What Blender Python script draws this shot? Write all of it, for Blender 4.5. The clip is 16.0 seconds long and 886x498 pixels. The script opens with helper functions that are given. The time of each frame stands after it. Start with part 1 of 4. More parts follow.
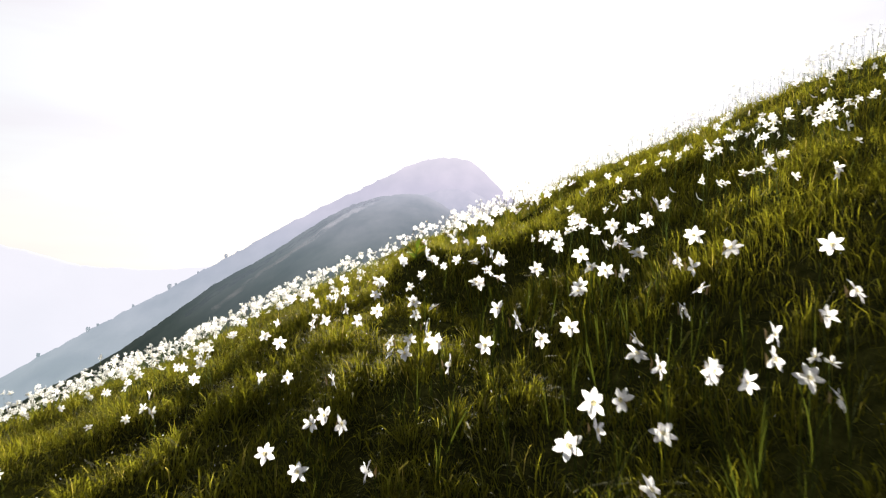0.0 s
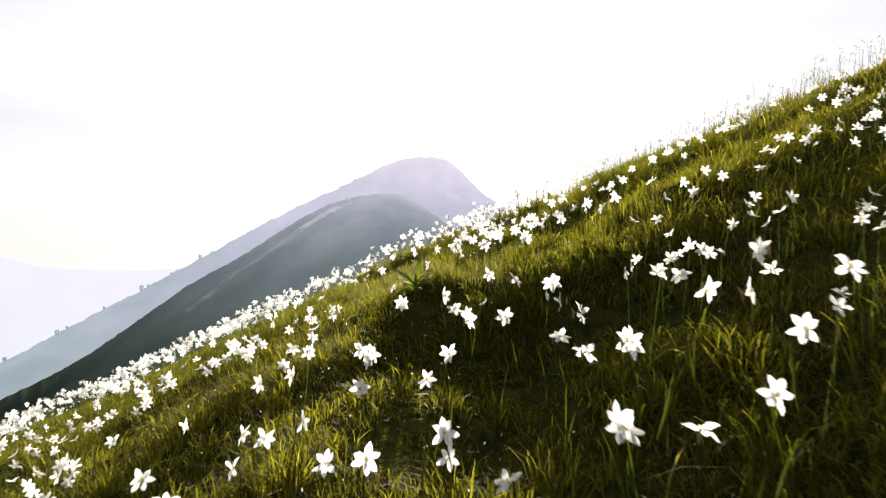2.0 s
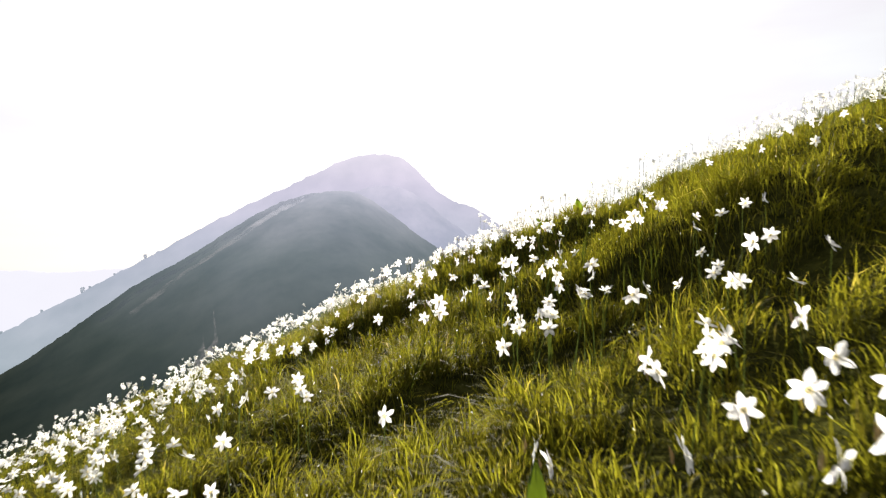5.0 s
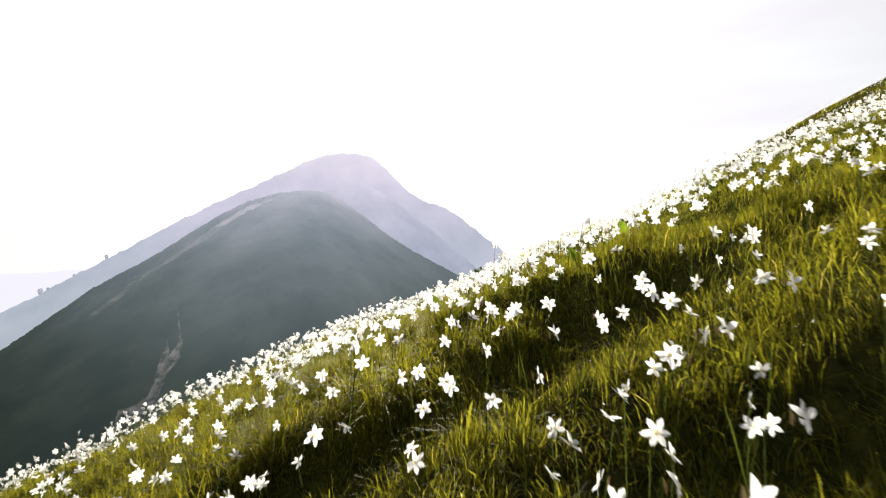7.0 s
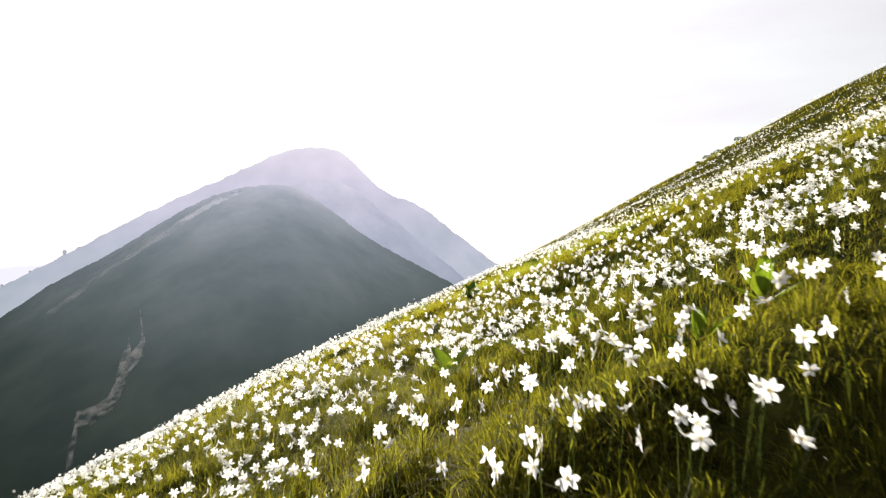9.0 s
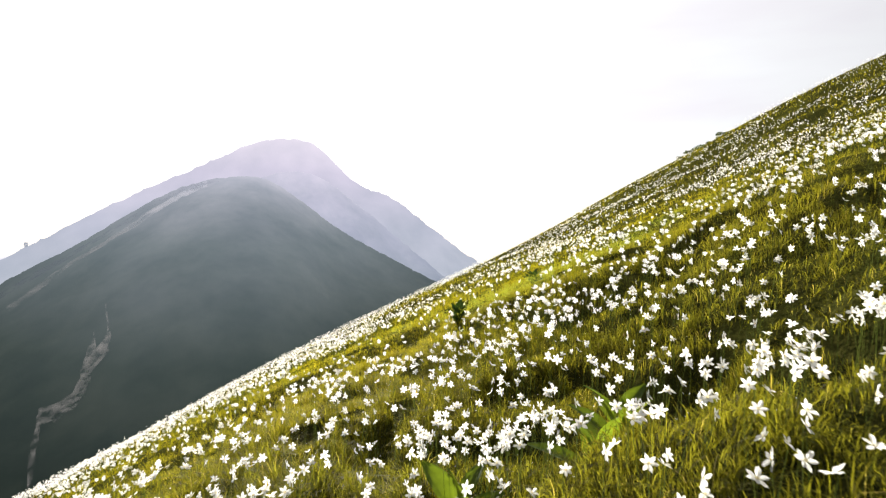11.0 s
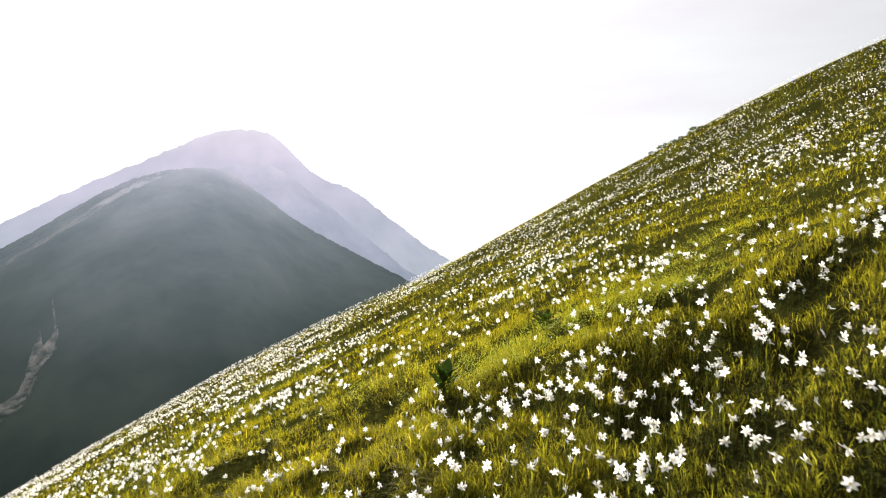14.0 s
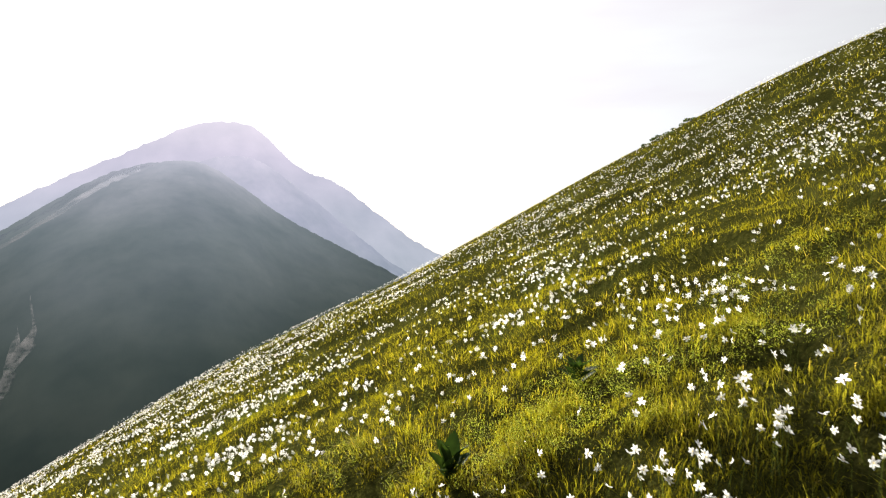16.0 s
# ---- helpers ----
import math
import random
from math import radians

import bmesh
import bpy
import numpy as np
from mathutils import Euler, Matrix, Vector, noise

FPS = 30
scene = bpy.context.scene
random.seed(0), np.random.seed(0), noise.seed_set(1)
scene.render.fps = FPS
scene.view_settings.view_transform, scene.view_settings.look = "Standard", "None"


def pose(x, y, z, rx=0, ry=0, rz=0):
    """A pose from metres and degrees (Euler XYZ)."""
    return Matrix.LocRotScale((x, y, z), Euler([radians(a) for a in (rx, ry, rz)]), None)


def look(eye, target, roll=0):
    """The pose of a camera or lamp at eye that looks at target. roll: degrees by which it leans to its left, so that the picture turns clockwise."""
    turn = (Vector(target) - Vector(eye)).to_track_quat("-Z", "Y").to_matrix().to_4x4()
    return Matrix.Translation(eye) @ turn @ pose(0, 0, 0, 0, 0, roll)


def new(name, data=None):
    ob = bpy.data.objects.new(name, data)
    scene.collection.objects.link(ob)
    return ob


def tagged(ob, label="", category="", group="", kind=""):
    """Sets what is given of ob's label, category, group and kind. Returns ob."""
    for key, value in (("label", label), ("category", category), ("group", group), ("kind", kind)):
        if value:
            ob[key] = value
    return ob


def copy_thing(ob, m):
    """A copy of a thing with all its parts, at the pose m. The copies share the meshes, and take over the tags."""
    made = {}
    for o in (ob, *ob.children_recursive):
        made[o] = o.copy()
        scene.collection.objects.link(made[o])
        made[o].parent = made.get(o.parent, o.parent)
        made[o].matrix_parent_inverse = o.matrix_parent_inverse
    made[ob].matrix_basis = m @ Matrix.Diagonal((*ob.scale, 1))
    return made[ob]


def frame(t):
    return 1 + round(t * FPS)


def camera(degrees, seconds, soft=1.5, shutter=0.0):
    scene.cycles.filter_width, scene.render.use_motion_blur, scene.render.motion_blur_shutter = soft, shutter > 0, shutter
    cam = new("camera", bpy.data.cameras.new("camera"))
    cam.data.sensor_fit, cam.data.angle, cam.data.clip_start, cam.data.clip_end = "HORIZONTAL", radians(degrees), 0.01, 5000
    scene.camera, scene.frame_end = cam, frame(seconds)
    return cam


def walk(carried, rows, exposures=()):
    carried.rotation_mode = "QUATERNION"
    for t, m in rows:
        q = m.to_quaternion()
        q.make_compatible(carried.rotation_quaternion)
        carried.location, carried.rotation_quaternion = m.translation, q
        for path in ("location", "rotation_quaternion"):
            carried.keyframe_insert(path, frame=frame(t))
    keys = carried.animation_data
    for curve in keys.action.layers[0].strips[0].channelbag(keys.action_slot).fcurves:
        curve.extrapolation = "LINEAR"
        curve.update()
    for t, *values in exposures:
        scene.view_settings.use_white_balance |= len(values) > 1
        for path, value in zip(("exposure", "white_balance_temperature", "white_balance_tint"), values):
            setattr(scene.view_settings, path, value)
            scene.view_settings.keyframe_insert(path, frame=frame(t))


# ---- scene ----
# ---------------------------------------------------------------- camera
cam = camera(73.4, 16.0, soft=1.2, shutter=0.35)
PATH = [
    (0, (0.06, 0.258, 0.072), (0.03, 2.257, 0.044), 1.5),
    (0.5, (-0.008, 0.609, 0.104), (-0.018, 2.608, 0.077), 1.4),
    (1, (-0.048, 0.974, 0.129), (-0.04, 2.974, 0.102), 1.4),
    (1.5, (-0.088, 1.348, 0.168), (-0.061, 3.347, 0.14), 1.4),
    (2, (-0.151, 1.719, 0.199), (-0.105, 3.718, 0.171), 1.3),
    (2.5, (-0.21, 2.087, 0.23), (-0.146, 4.086, 0.203), 1.2),
    (3, (-0.275, 2.453, 0.267), (-0.188, 4.451, 0.238), 1.1),
    (3.5, (-0.336, 2.829, 0.296), (-0.225, 4.826, 0.267), 1.0),
    (4, (-0.376, 3.233, 0.323), (-0.238, 5.229, 0.295), 0.9),
    (4.2, (-0.404, 3.405, 0.346), (-0.256, 5.399, 0.316), 0.9),
    (6.3, (-0.488, 5.162, 0.663), (-0.222, 7.144, 0.629), 0.9),
    (6.5, (-0.48, 5.345, 0.68), (-0.209, 7.327, 0.648), 0.9),
    (7, (-0.481, 5.812, 0.733), (-0.183, 7.789, 0.7), 0.9),
    (7.5, (-0.507, 6.262, 0.796), (-0.185, 8.235, 0.759), 0.8),
    (8, (-0.528, 6.725, 0.853), (-0.176, 8.694, 0.813), 0.9),
    (8.5, (-0.515, 7.195, 0.908), (-0.137, 9.159, 0.866), 0.9),
    (9, (-0.486, 7.662, 0.978), (-0.086, 9.621, 0.93), 0.9),
    (9.5, (-0.449, 8.158, 1.058), (-0.024, 10.111, 0.999), 0.8),
    (11.8, (-0.153, 9.99, 1.282), (0.38, 11.917, 1.207), 1.0),
    (12, (-0.128, 10.167, 1.312), (0.419, 12.089, 1.235), 0.9),
    (12.5, (-0.038, 10.606, 1.375), (0.531, 12.522, 1.293), 1.0),
    (13, (0.021, 11.008, 1.429), (0.605, 12.919, 1.346), 1.1),
    (13.5, (0.102, 11.431, 1.504), (0.7, 13.338, 1.413), 1.0),
    (14, (0.175, 11.845, 1.553), (0.786, 13.747, 1.461), 1.1),
    (14.5, (0.242, 12.248, 1.623), (0.865, 14.146, 1.525), 1.0),
    (15, (0.319, 12.641, 1.675), (0.955, 14.534, 1.571), 1.0),
    (15.5, (0.412, 13.002, 1.736), (1.06, 14.891, 1.624), 0.8),
    (16, (0.526, 13.398, 1.785), (1.186, 15.282, 1.668), 0.8),
]
walk(cam, [(t, look(eye, target, roll)) for t, eye, target, roll in PATH])
scene.view_settings.exposure = 1.25

# ---------------------------------------------------------------- light
SUN_AZ, SUN_EL = radians(1.6), radians(17.2)
SUN = Vector((math.sin(SUN_AZ) * math.cos(SUN_EL), math.cos(SUN_AZ) * math.cos(SUN_EL), math.sin(SUN_EL)))


def build_world():
    """A clear low-sun sky behind a thin bright veil of high cloud, brightest round the sun."""
    world = bpy.data.worlds.new("sky")
    scene.world = world
    world.use_nodes = True
    tree = world.node_tree
    n, l = tree.nodes, tree.links
    bg = n["Background"]
    sky = n.new("ShaderNodeTexSky")
    sky.sky_type, sky.sun_disc = "NISHITA", False
    sky.sun_elevation, sky.sun_rotation = SUN_EL, SUN_AZ
    sky.altitude, sky.dust_density, sky.air_density = 1200, 0.6, 1.0
    geo = n.new("ShaderNodeTexCoord")
    dot = n.new("ShaderNodeVectorMath")
    dot.operation = "DOT_PRODUCT"
    dot.inputs[1].default_value = SUN
    l.new(geo.outputs["Generated"], dot.inputs[0])
    half = n.new("ShaderNodeMath")
    half.operation, half.use_clamp = "MULTIPLY_ADD", True
    half.inputs[1].default_value, half.inputs[2].default_value = 0.5, 0.5
    l.new(dot.outputs["Value"], half.inputs[0])
    power = n.new("ShaderNodeMath")
    power.operation = "POWER"
    power.inputs[1].default_value = 3.2
    l.new(half.outputs[0], power.inputs[0])
    stretch = n.new("ShaderNodeMapping")
    stretch.inputs["Scale"].default_value = (1.6, 1.6, 9.0)
    l.new(geo.outputs["Generated"], stretch.inputs["Vector"])
    cloud = n.new("ShaderNodeTexNoise")
    cloud.inputs["Scale"].default_value, cloud.inputs["Detail"].default_value = 1.7, 4.0
    l.new(stretch.outputs[0], cloud.inputs["Vector"])
    band = n.new("ShaderNodeMapRange")
    band.inputs["From Min"].default_value, band.inputs["From Max"].default_value = 0.35, 0.7
    band.inputs["To Min"].default_value, band.inputs["To Max"].default_value = 1.04, 0.95
    l.new(cloud.outputs["Fac"], band.inputs["Value"])
    level = n.new("ShaderNodeMath")
    level.operation = "MULTIPLY_ADD"
    level.inputs[1].default_value, level.inputs[2].default_value = VEIL_GLOW, VEIL_BASE
    l.new(power.outputs[0], level.inputs[0])
    veil = n.new("ShaderNodeMath")
    veil.operation = "MULTIPLY"
    l.new(level.outputs[0], veil.inputs[0])
    l.new(band.outputs[0], veil.inputs[1])
    tint = n.new("ShaderNodeMix")
    tint.data_type, tint.blend_type = "RGBA", "MULTIPLY"
    tint.inputs["Factor"].default_value = 1.0
    hue = n.new("ShaderNodeValToRGB")
    hue.color_ramp.elements[0].position, hue.color_ramp.elements[1].position = 0.42, 0.66
    hue.color_ramp.elements[0].color, hue.color_ramp.elements[1].color = (1.0, 0.98, 0.98, 1), (1.0, 0.942, 0.972, 1)
    l.new(cloud.outputs["Fac"], hue.inputs["Fac"])
    l.new(hue.outputs[0], tint.inputs[6])
    l.new(veil.outputs[0], tint.inputs[7])
    clear = n.new("ShaderNodeMix")
    clear.data_type, clear.blend_type = "RGBA", "MULTIPLY"
    clear.inputs["Factor"].default_value = 1.0
    clear.inputs[7].default_value = (SKY, SKY, SKY, 1)
    l.new(sky.outputs[0], clear.inputs[6])
    both = n.new("ShaderNodeMix")
    both.data_type, both.blend_type = "RGBA", "ADD"
    both.inputs["Factor"].default_value = 1.0
    l.new(clear.outputs[2], both.inputs[6])
    l.new(tint.outputs[2], both.inputs[7])
    l.new(both.outputs[2], bg.inputs["Color"])
    bg.inputs["Strength"].default_value = 1.0


SKY, VEIL_BASE, VEIL_GLOW = 0.008, 0.115, 0.365
build_world()
sun = new("sun", bpy.data.lights.new("sun", "SUN"))
sun.data.energy, sun.data.angle, sun.data.color = 5.0, radians(0.6), (1.0, 0.92, 0.78)
sun.matrix_world = look(SUN * 50, (0, 0, 0))

# ---------------------------------------------------------------- materials
def material(name):
    m = bpy.data.materials.new(name)
    m.use_nodes = True
    m.node_tree.nodes.clear()
    return m, m.node_tree.nodes, m.node_tree.links


def ramp(nodes, links, source, stops):
    r = nodes.new("ShaderNodeValToRGB")
    els = r.color_ramp.elements
    while len(els) < len(stops):
        els.new(0.5)
    for e, (at, col) in zip(els, stops):
        e.position, e.color = at, (*col, 1)
    links.new(source, r.inputs["Fac"])
    return r.outputs["Color"]


def noise_value(nodes, links, scale, detail=3.0, vector=None):
    t = nodes.new("ShaderNodeTexNoise")
    t.inputs["Scale"].default_value, t.inputs["Detail"].default_value = scale, detail
    if vector is None:
        vector = nodes.new("ShaderNodeNewGeometry").outputs["Position"]
    links.new(vector, t.inputs["Vector"])
    return t.outputs["Fac"]


def blend(nodes, links, mode, fac, a, b):
    x = nodes.new("ShaderNodeMix")
    x.data_type, x.blend_type = "RGBA", mode
    for socket, v in ((x.inputs[0], fac), (x.inputs[6], a), (x.inputs[7], b)):
        if isinstance(v, (int, float)):
            socket.default_value = v
        elif isinstance(v, tuple):
            socket.default_value = (*v, 1)
        else:
            links.new(v, socket)
    return x.outputs[2]


def leafy(name, stops, through_share, rough=0.5, gloss=0.3, patch=None, per_object=False, fine=60.0, shine=(1.0, 1.0, 1.0), upper_lift=None):
    """A thin leaf or petal that lets part of the light through; shine: how much warmer and fuller the light is that
    comes through; the last tint yellows and lightens the upper meadow, painting its sunlit look.
    """
    m, n, l = material(name)
    if per_object:
        rnd = n.new("ShaderNodeObjectInfo").outputs["Random"]
    else:
        rnd = n.new("ShaderNodeNewGeometry").outputs["Random Per Island"]
    col = ramp(n, l, rnd, stops)
    if patch:
        zone = ramp(n, l, noise_value(n, l, patch[0], 3.0), [(0.40, (0, 0, 0)), (0.62, (1, 1, 1))])
        col = blend(n, l, "MIX", zone, col, blend(n, l, "MULTIPLY", 1.0, col, patch[1]))
    if upper_lift:
        # sunlit brightness of the upper slope, multiplied into the colour
        place = n.new("ShaderNodeSeparateXYZ")
        l.new(n.new("ShaderNodeNewGeometry").outputs["Position"], place.inputs[0])
        upper = n.new("ShaderNodeMapRange")
        upper.interpolation_type = "SMOOTHSTEP"
        upper.inputs["From Min"].default_value, upper.inputs["From Max"].default_value = 12.5, 20.0
        l.new(place.outputs["Y"], upper.inputs["Value"])
        col = blend(n, l, "MIX", upper.outputs[0], col, blend(n, l, "MULTIPLY", 1.0, col, upper_lift))
    grain = ramp(n, l, noise_value(n, l, fine, 2.0), [(0.3, (0.82, 0.82, 0.82)), (0.7, (1.1, 1.1, 1.1))])
    col = blend(n, l, "MULTIPLY", 1.0, col, grain)
    p = n.new("ShaderNodeBsdfPrincipled")
    p.inputs["Roughness"].default_value, p.inputs["Specular IOR Level"].default_value = rough, gloss
    l.new(col, p.inputs["Base Color"])
    t = n.new("ShaderNodeBsdfTranslucent")
    l.new(blend(n, l, "MULTIPLY", 1.0, col, shine), t.inputs["Color"])
    mix = n.new("ShaderNodeMixShader")
    mix.inputs[0].default_value = through_share
    l.new(p.outputs[0], mix.inputs[1])
    l.new(t.outputs[0], mix.inputs[2])
    out = n.new("ShaderNodeOutputMaterial")
    l.new(mix.outputs[0], out.inputs["Surface"])
    return m


def soil_turf(name):
    """Matted turf and old grass between the blades."""
    m, n, l = material(name)
    a = ramp(n, l, noise_value(n, l, 0.55, 5.0), [(0.3, (0.025, 0.026, 0.008)), (0.55, (0.048, 0.051, 0.013)), (0.75, (0.080, 0.084, 0.020))])
    b = ramp(n, l, noise_value(n, l, 14.0, 6.0), [(0.3, (0.4, 0.42, 0.4)), (0.7, (1.3, 1.25, 1.1))])
    col = blend(n, l, "MULTIPLY", 1.0, a, b)
    p = n.new("ShaderNodeBsdfDiffuse")
    l.new(col, p.inputs["Color"])
    bump = n.new("ShaderNodeBump")
    bump.inputs["Strength"].default_value, bump.inputs["Distance"].default_value = 0.9, 0.06
    l.new(noise_value(n, l, 30.0, 5.0), bump.inputs["Height"])
    l.new(bump.outputs[0], p.inputs["Normal"])
    out = n.new("ShaderNodeOutputMaterial")
    l.new(p.outputs[0], out.inputs["Surface"])
    return m


def hazed_slope(name, cols, air, scale, broken=0.0, wooded=0.0, mottle=1.0):
    """A hillside seen through kilometres of bright air: its own cover, plus a glow painted on for the haze before it,
    by height (metres, colour).
    """
    m, n, l = material(name)
    geo = n.new("ShaderNodeNewGeometry")
    cover = ramp(n, l, noise_value(n, l, scale, 8.0), [(0.35, cols[0]), (0.5, cols[1]), (0.68, cols[2])])
    p = n.new("ShaderNodeBsdfDiffuse")
    l.new(cover, p.inputs["Color"])
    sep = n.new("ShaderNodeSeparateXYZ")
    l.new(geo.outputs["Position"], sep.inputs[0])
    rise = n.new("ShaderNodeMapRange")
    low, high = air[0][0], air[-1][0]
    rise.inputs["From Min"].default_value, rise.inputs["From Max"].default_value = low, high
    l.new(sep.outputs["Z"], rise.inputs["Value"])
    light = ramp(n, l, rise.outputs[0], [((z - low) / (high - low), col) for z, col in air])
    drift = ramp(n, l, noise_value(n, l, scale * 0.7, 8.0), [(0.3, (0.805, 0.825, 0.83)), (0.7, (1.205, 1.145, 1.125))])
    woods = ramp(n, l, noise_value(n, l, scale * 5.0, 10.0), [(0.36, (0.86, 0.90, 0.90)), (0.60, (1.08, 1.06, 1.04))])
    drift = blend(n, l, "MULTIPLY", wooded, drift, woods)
    # painted haze: the slope itself emits, brighter with height
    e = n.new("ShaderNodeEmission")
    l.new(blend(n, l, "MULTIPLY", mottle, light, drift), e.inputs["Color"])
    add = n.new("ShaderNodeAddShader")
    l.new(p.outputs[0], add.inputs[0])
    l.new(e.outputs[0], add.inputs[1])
    out = n.new("ShaderNodeOutputMaterial")
    if broken:
        hole = ramp(n, l, noise_value(n, l, broken, 6.0), [(0.38, (1, 1, 1)), (0.70, (0.3, 0.3, 0.3))])
        clear, mix = n.new("ShaderNodeBsdfTransparent"), n.new("ShaderNodeMixShader")
        l.new(hole, mix.inputs[0])
        l.new(add.outputs[0], mix.inputs[1])
        l.new(clear.outputs[0], mix.inputs[2])
        l.new(mix.outputs[0], out.inputs["Surface"])
    else:
        l.new(add.outputs[0], out.inputs["Surface"])
    return m


GRASS = leafy("meadow_grass", [(0.0, (0.040, 0.040, 0.009)), (0.3, (0.055, 0.058, 0.011)), (0.8, (0.085, 0.091, 0.016)),
                               (0.96, (0.108, 0.118, 0.028)), (1.0, (0.200, 0.176, 0.085))], 0.62, 0.6, 0.05, (0.45, (1.05, 1.02, 0.85)), shine=(2.92, 2.64, 0.95), upper_lift=(1.74, 1.64, 0.76))
PETAL = leafy("white_petal", [(0.0, (0.92, 0.92, 0.92)), (1.0, (0.96, 0.96, 0.97))], 0.70, 0.55, 0.2, None, True, 120.0)
PETAL_FAR = leafy("white_petal_joined", [(0.0, (0.88, 0.88, 0.85)), (1.0, (0.94, 0.94, 0.93))], 0.62, 0.55, 0.2, None, False, 90.0)
CUP = leafy("yellow_cup", [(0.0, (0.84, 0.74, 0.40)), (1.0, (0.88, 0.80, 0.52))], 0.55, 0.5, 0.2, None, True, 200.0)
STEM = leafy("green_stem", [(0.0, (0.034, 0.046, 0.010)), (1.0, (0.056, 0.070, 0.014))], 0.45, 0.8, 0.02, None, True, 40.0, (1.6, 1.5, 0.8))
SPATHE = leafy("papery_sheath", [(0.0, (0.30, 0.22, 0.10)), (1.0, (0.42, 0.33, 0.18))], 0.5, 0.7, 0.1, None, True, 150.0)
BROAD = leafy("broad_leaf", [(0.0, (0.055, 0.095, 0.016)), (1.0, (0.095, 0.140, 0.022))], 0.6, 0.5, 0.2, None, True, 30.0, (2.7, 2.35, 0.8))
# shaded copy of the broad leaf: backlit gloom put into the colour
BROAD_SHADED = leafy("shaded_broad_leaf", [(0.0, (0.018, 0.036, 0.010)), (1.0, (0.032, 0.058, 0.014))], 0.3, 0.6, 0.1, None, True, 30.0, (1.8, 1.8, 0.8))
HERB = leafy("herb_leaf", [(0.0, (0.09, 0.12, 0.02)), (0.6, (0.15, 0.18, 0.03)), (1.0, (0.24, 0.25, 0.08))], 0.6, 0.55, 0.1, shine=(2.7, 2.6, 1.0))
SHRUB_LEAF = leafy("shrub_leaf", [(0.0, (0.020, 0.034, 0.010)), (1.0, (0.050, 0.070, 0.018))], 0.4, 0.6, 0.1, shine=(2.0, 2.0, 0.9))
TURF = soil_turf("turf")
# mountain colours below hold haze and sun glare as glow, strongest at the crests
FORE = hazed_slope("near_mountain_cover_glow", ((0.020, 0.030, 0.020), (0.034, 0.045, 0.030), (0.055, 0.064, 0.044)),
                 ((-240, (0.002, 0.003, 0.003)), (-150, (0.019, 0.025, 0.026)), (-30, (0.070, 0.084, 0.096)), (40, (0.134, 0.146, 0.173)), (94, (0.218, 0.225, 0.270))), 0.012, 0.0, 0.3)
MID = hazed_slope("middle_spur_cover_glow", ((0.03, 0.04, 0.03), (0.05, 0.06, 0.04), (0.08, 0.09, 0.06)),
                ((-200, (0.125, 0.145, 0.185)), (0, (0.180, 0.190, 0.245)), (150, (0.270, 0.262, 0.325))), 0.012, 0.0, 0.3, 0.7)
BACK = hazed_slope("far_mountain_cover_glow", ((0.04, 0.05, 0.04), (0.06, 0.07, 0.05), (0.10, 0.10, 0.08)),
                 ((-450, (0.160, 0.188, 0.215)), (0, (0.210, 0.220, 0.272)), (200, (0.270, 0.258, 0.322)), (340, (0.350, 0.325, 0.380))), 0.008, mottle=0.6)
RANGE = hazed_slope("distant_range_cover_glow", ((0.06, 0.07, 0.07), (0.07, 0.08, 0.08), (0.09, 0.1, 0.1)),
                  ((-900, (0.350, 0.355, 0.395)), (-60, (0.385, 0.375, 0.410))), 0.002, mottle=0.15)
# haze over the pale strips, painted as emission that grows with height
PALE_AIR_GLOW = ((-230, (0.022, 0.024, 0.023)), (-150, (0.052, 0.055, 0.054)), (-30, (0.108, 0.114, 0.122)), (40, (0.168, 0.178, 0.206)), (94, (0.27, 0.27, 0.32)))
PALE_COVER = ((0.10, 0.095, 0.085), (0.17, 0.155, 0.14), (0.26, 0.24, 0.22))
SCREE = hazed_slope("pale_scree_glow", PALE_COVER, PALE_AIR_GLOW, 0.05, 0.10)
# sunlight on the spur's edge, put into a pale emitting colour
RIM_GLOW = hazed_slope("sunlit_rim_glow", PALE_COVER, PALE_AIR_GLOW, 0.03, 0.035)
# darker, bluer colour that paints the shade of the face behind the rim
SHADED_FACE = hazed_slope("shaded_face_cover", ((0.02, 0.03, 0.02), (0.03, 0.04, 0.03), (0.05, 0.06, 0.04)),
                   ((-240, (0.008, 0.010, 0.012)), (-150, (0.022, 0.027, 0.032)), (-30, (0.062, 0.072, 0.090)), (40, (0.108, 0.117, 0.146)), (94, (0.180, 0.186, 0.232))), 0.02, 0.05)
# trunk and crown of the far trees, with the haze painted as glow
BARK = hazed_slope("distant_tree_cover_glow", ((0.02, 0.03, 0.02), (0.03, 0.04, 0.02), (0.05, 0.06, 0.03)),
                 ((-400, (0.12, 0.15, 0.17)), (0, (0.17, 0.18, 0.22))), 0.2)

# ---------------------------------------------------------------- shapes of the land
def soft(v, w):
    return w * np.logaddexp(0, v / w)


def smooth(a, b, v):
    k = np.clip((v - a) / (b - a), 0, 1)
    return k * k * (3 - 2 * k)


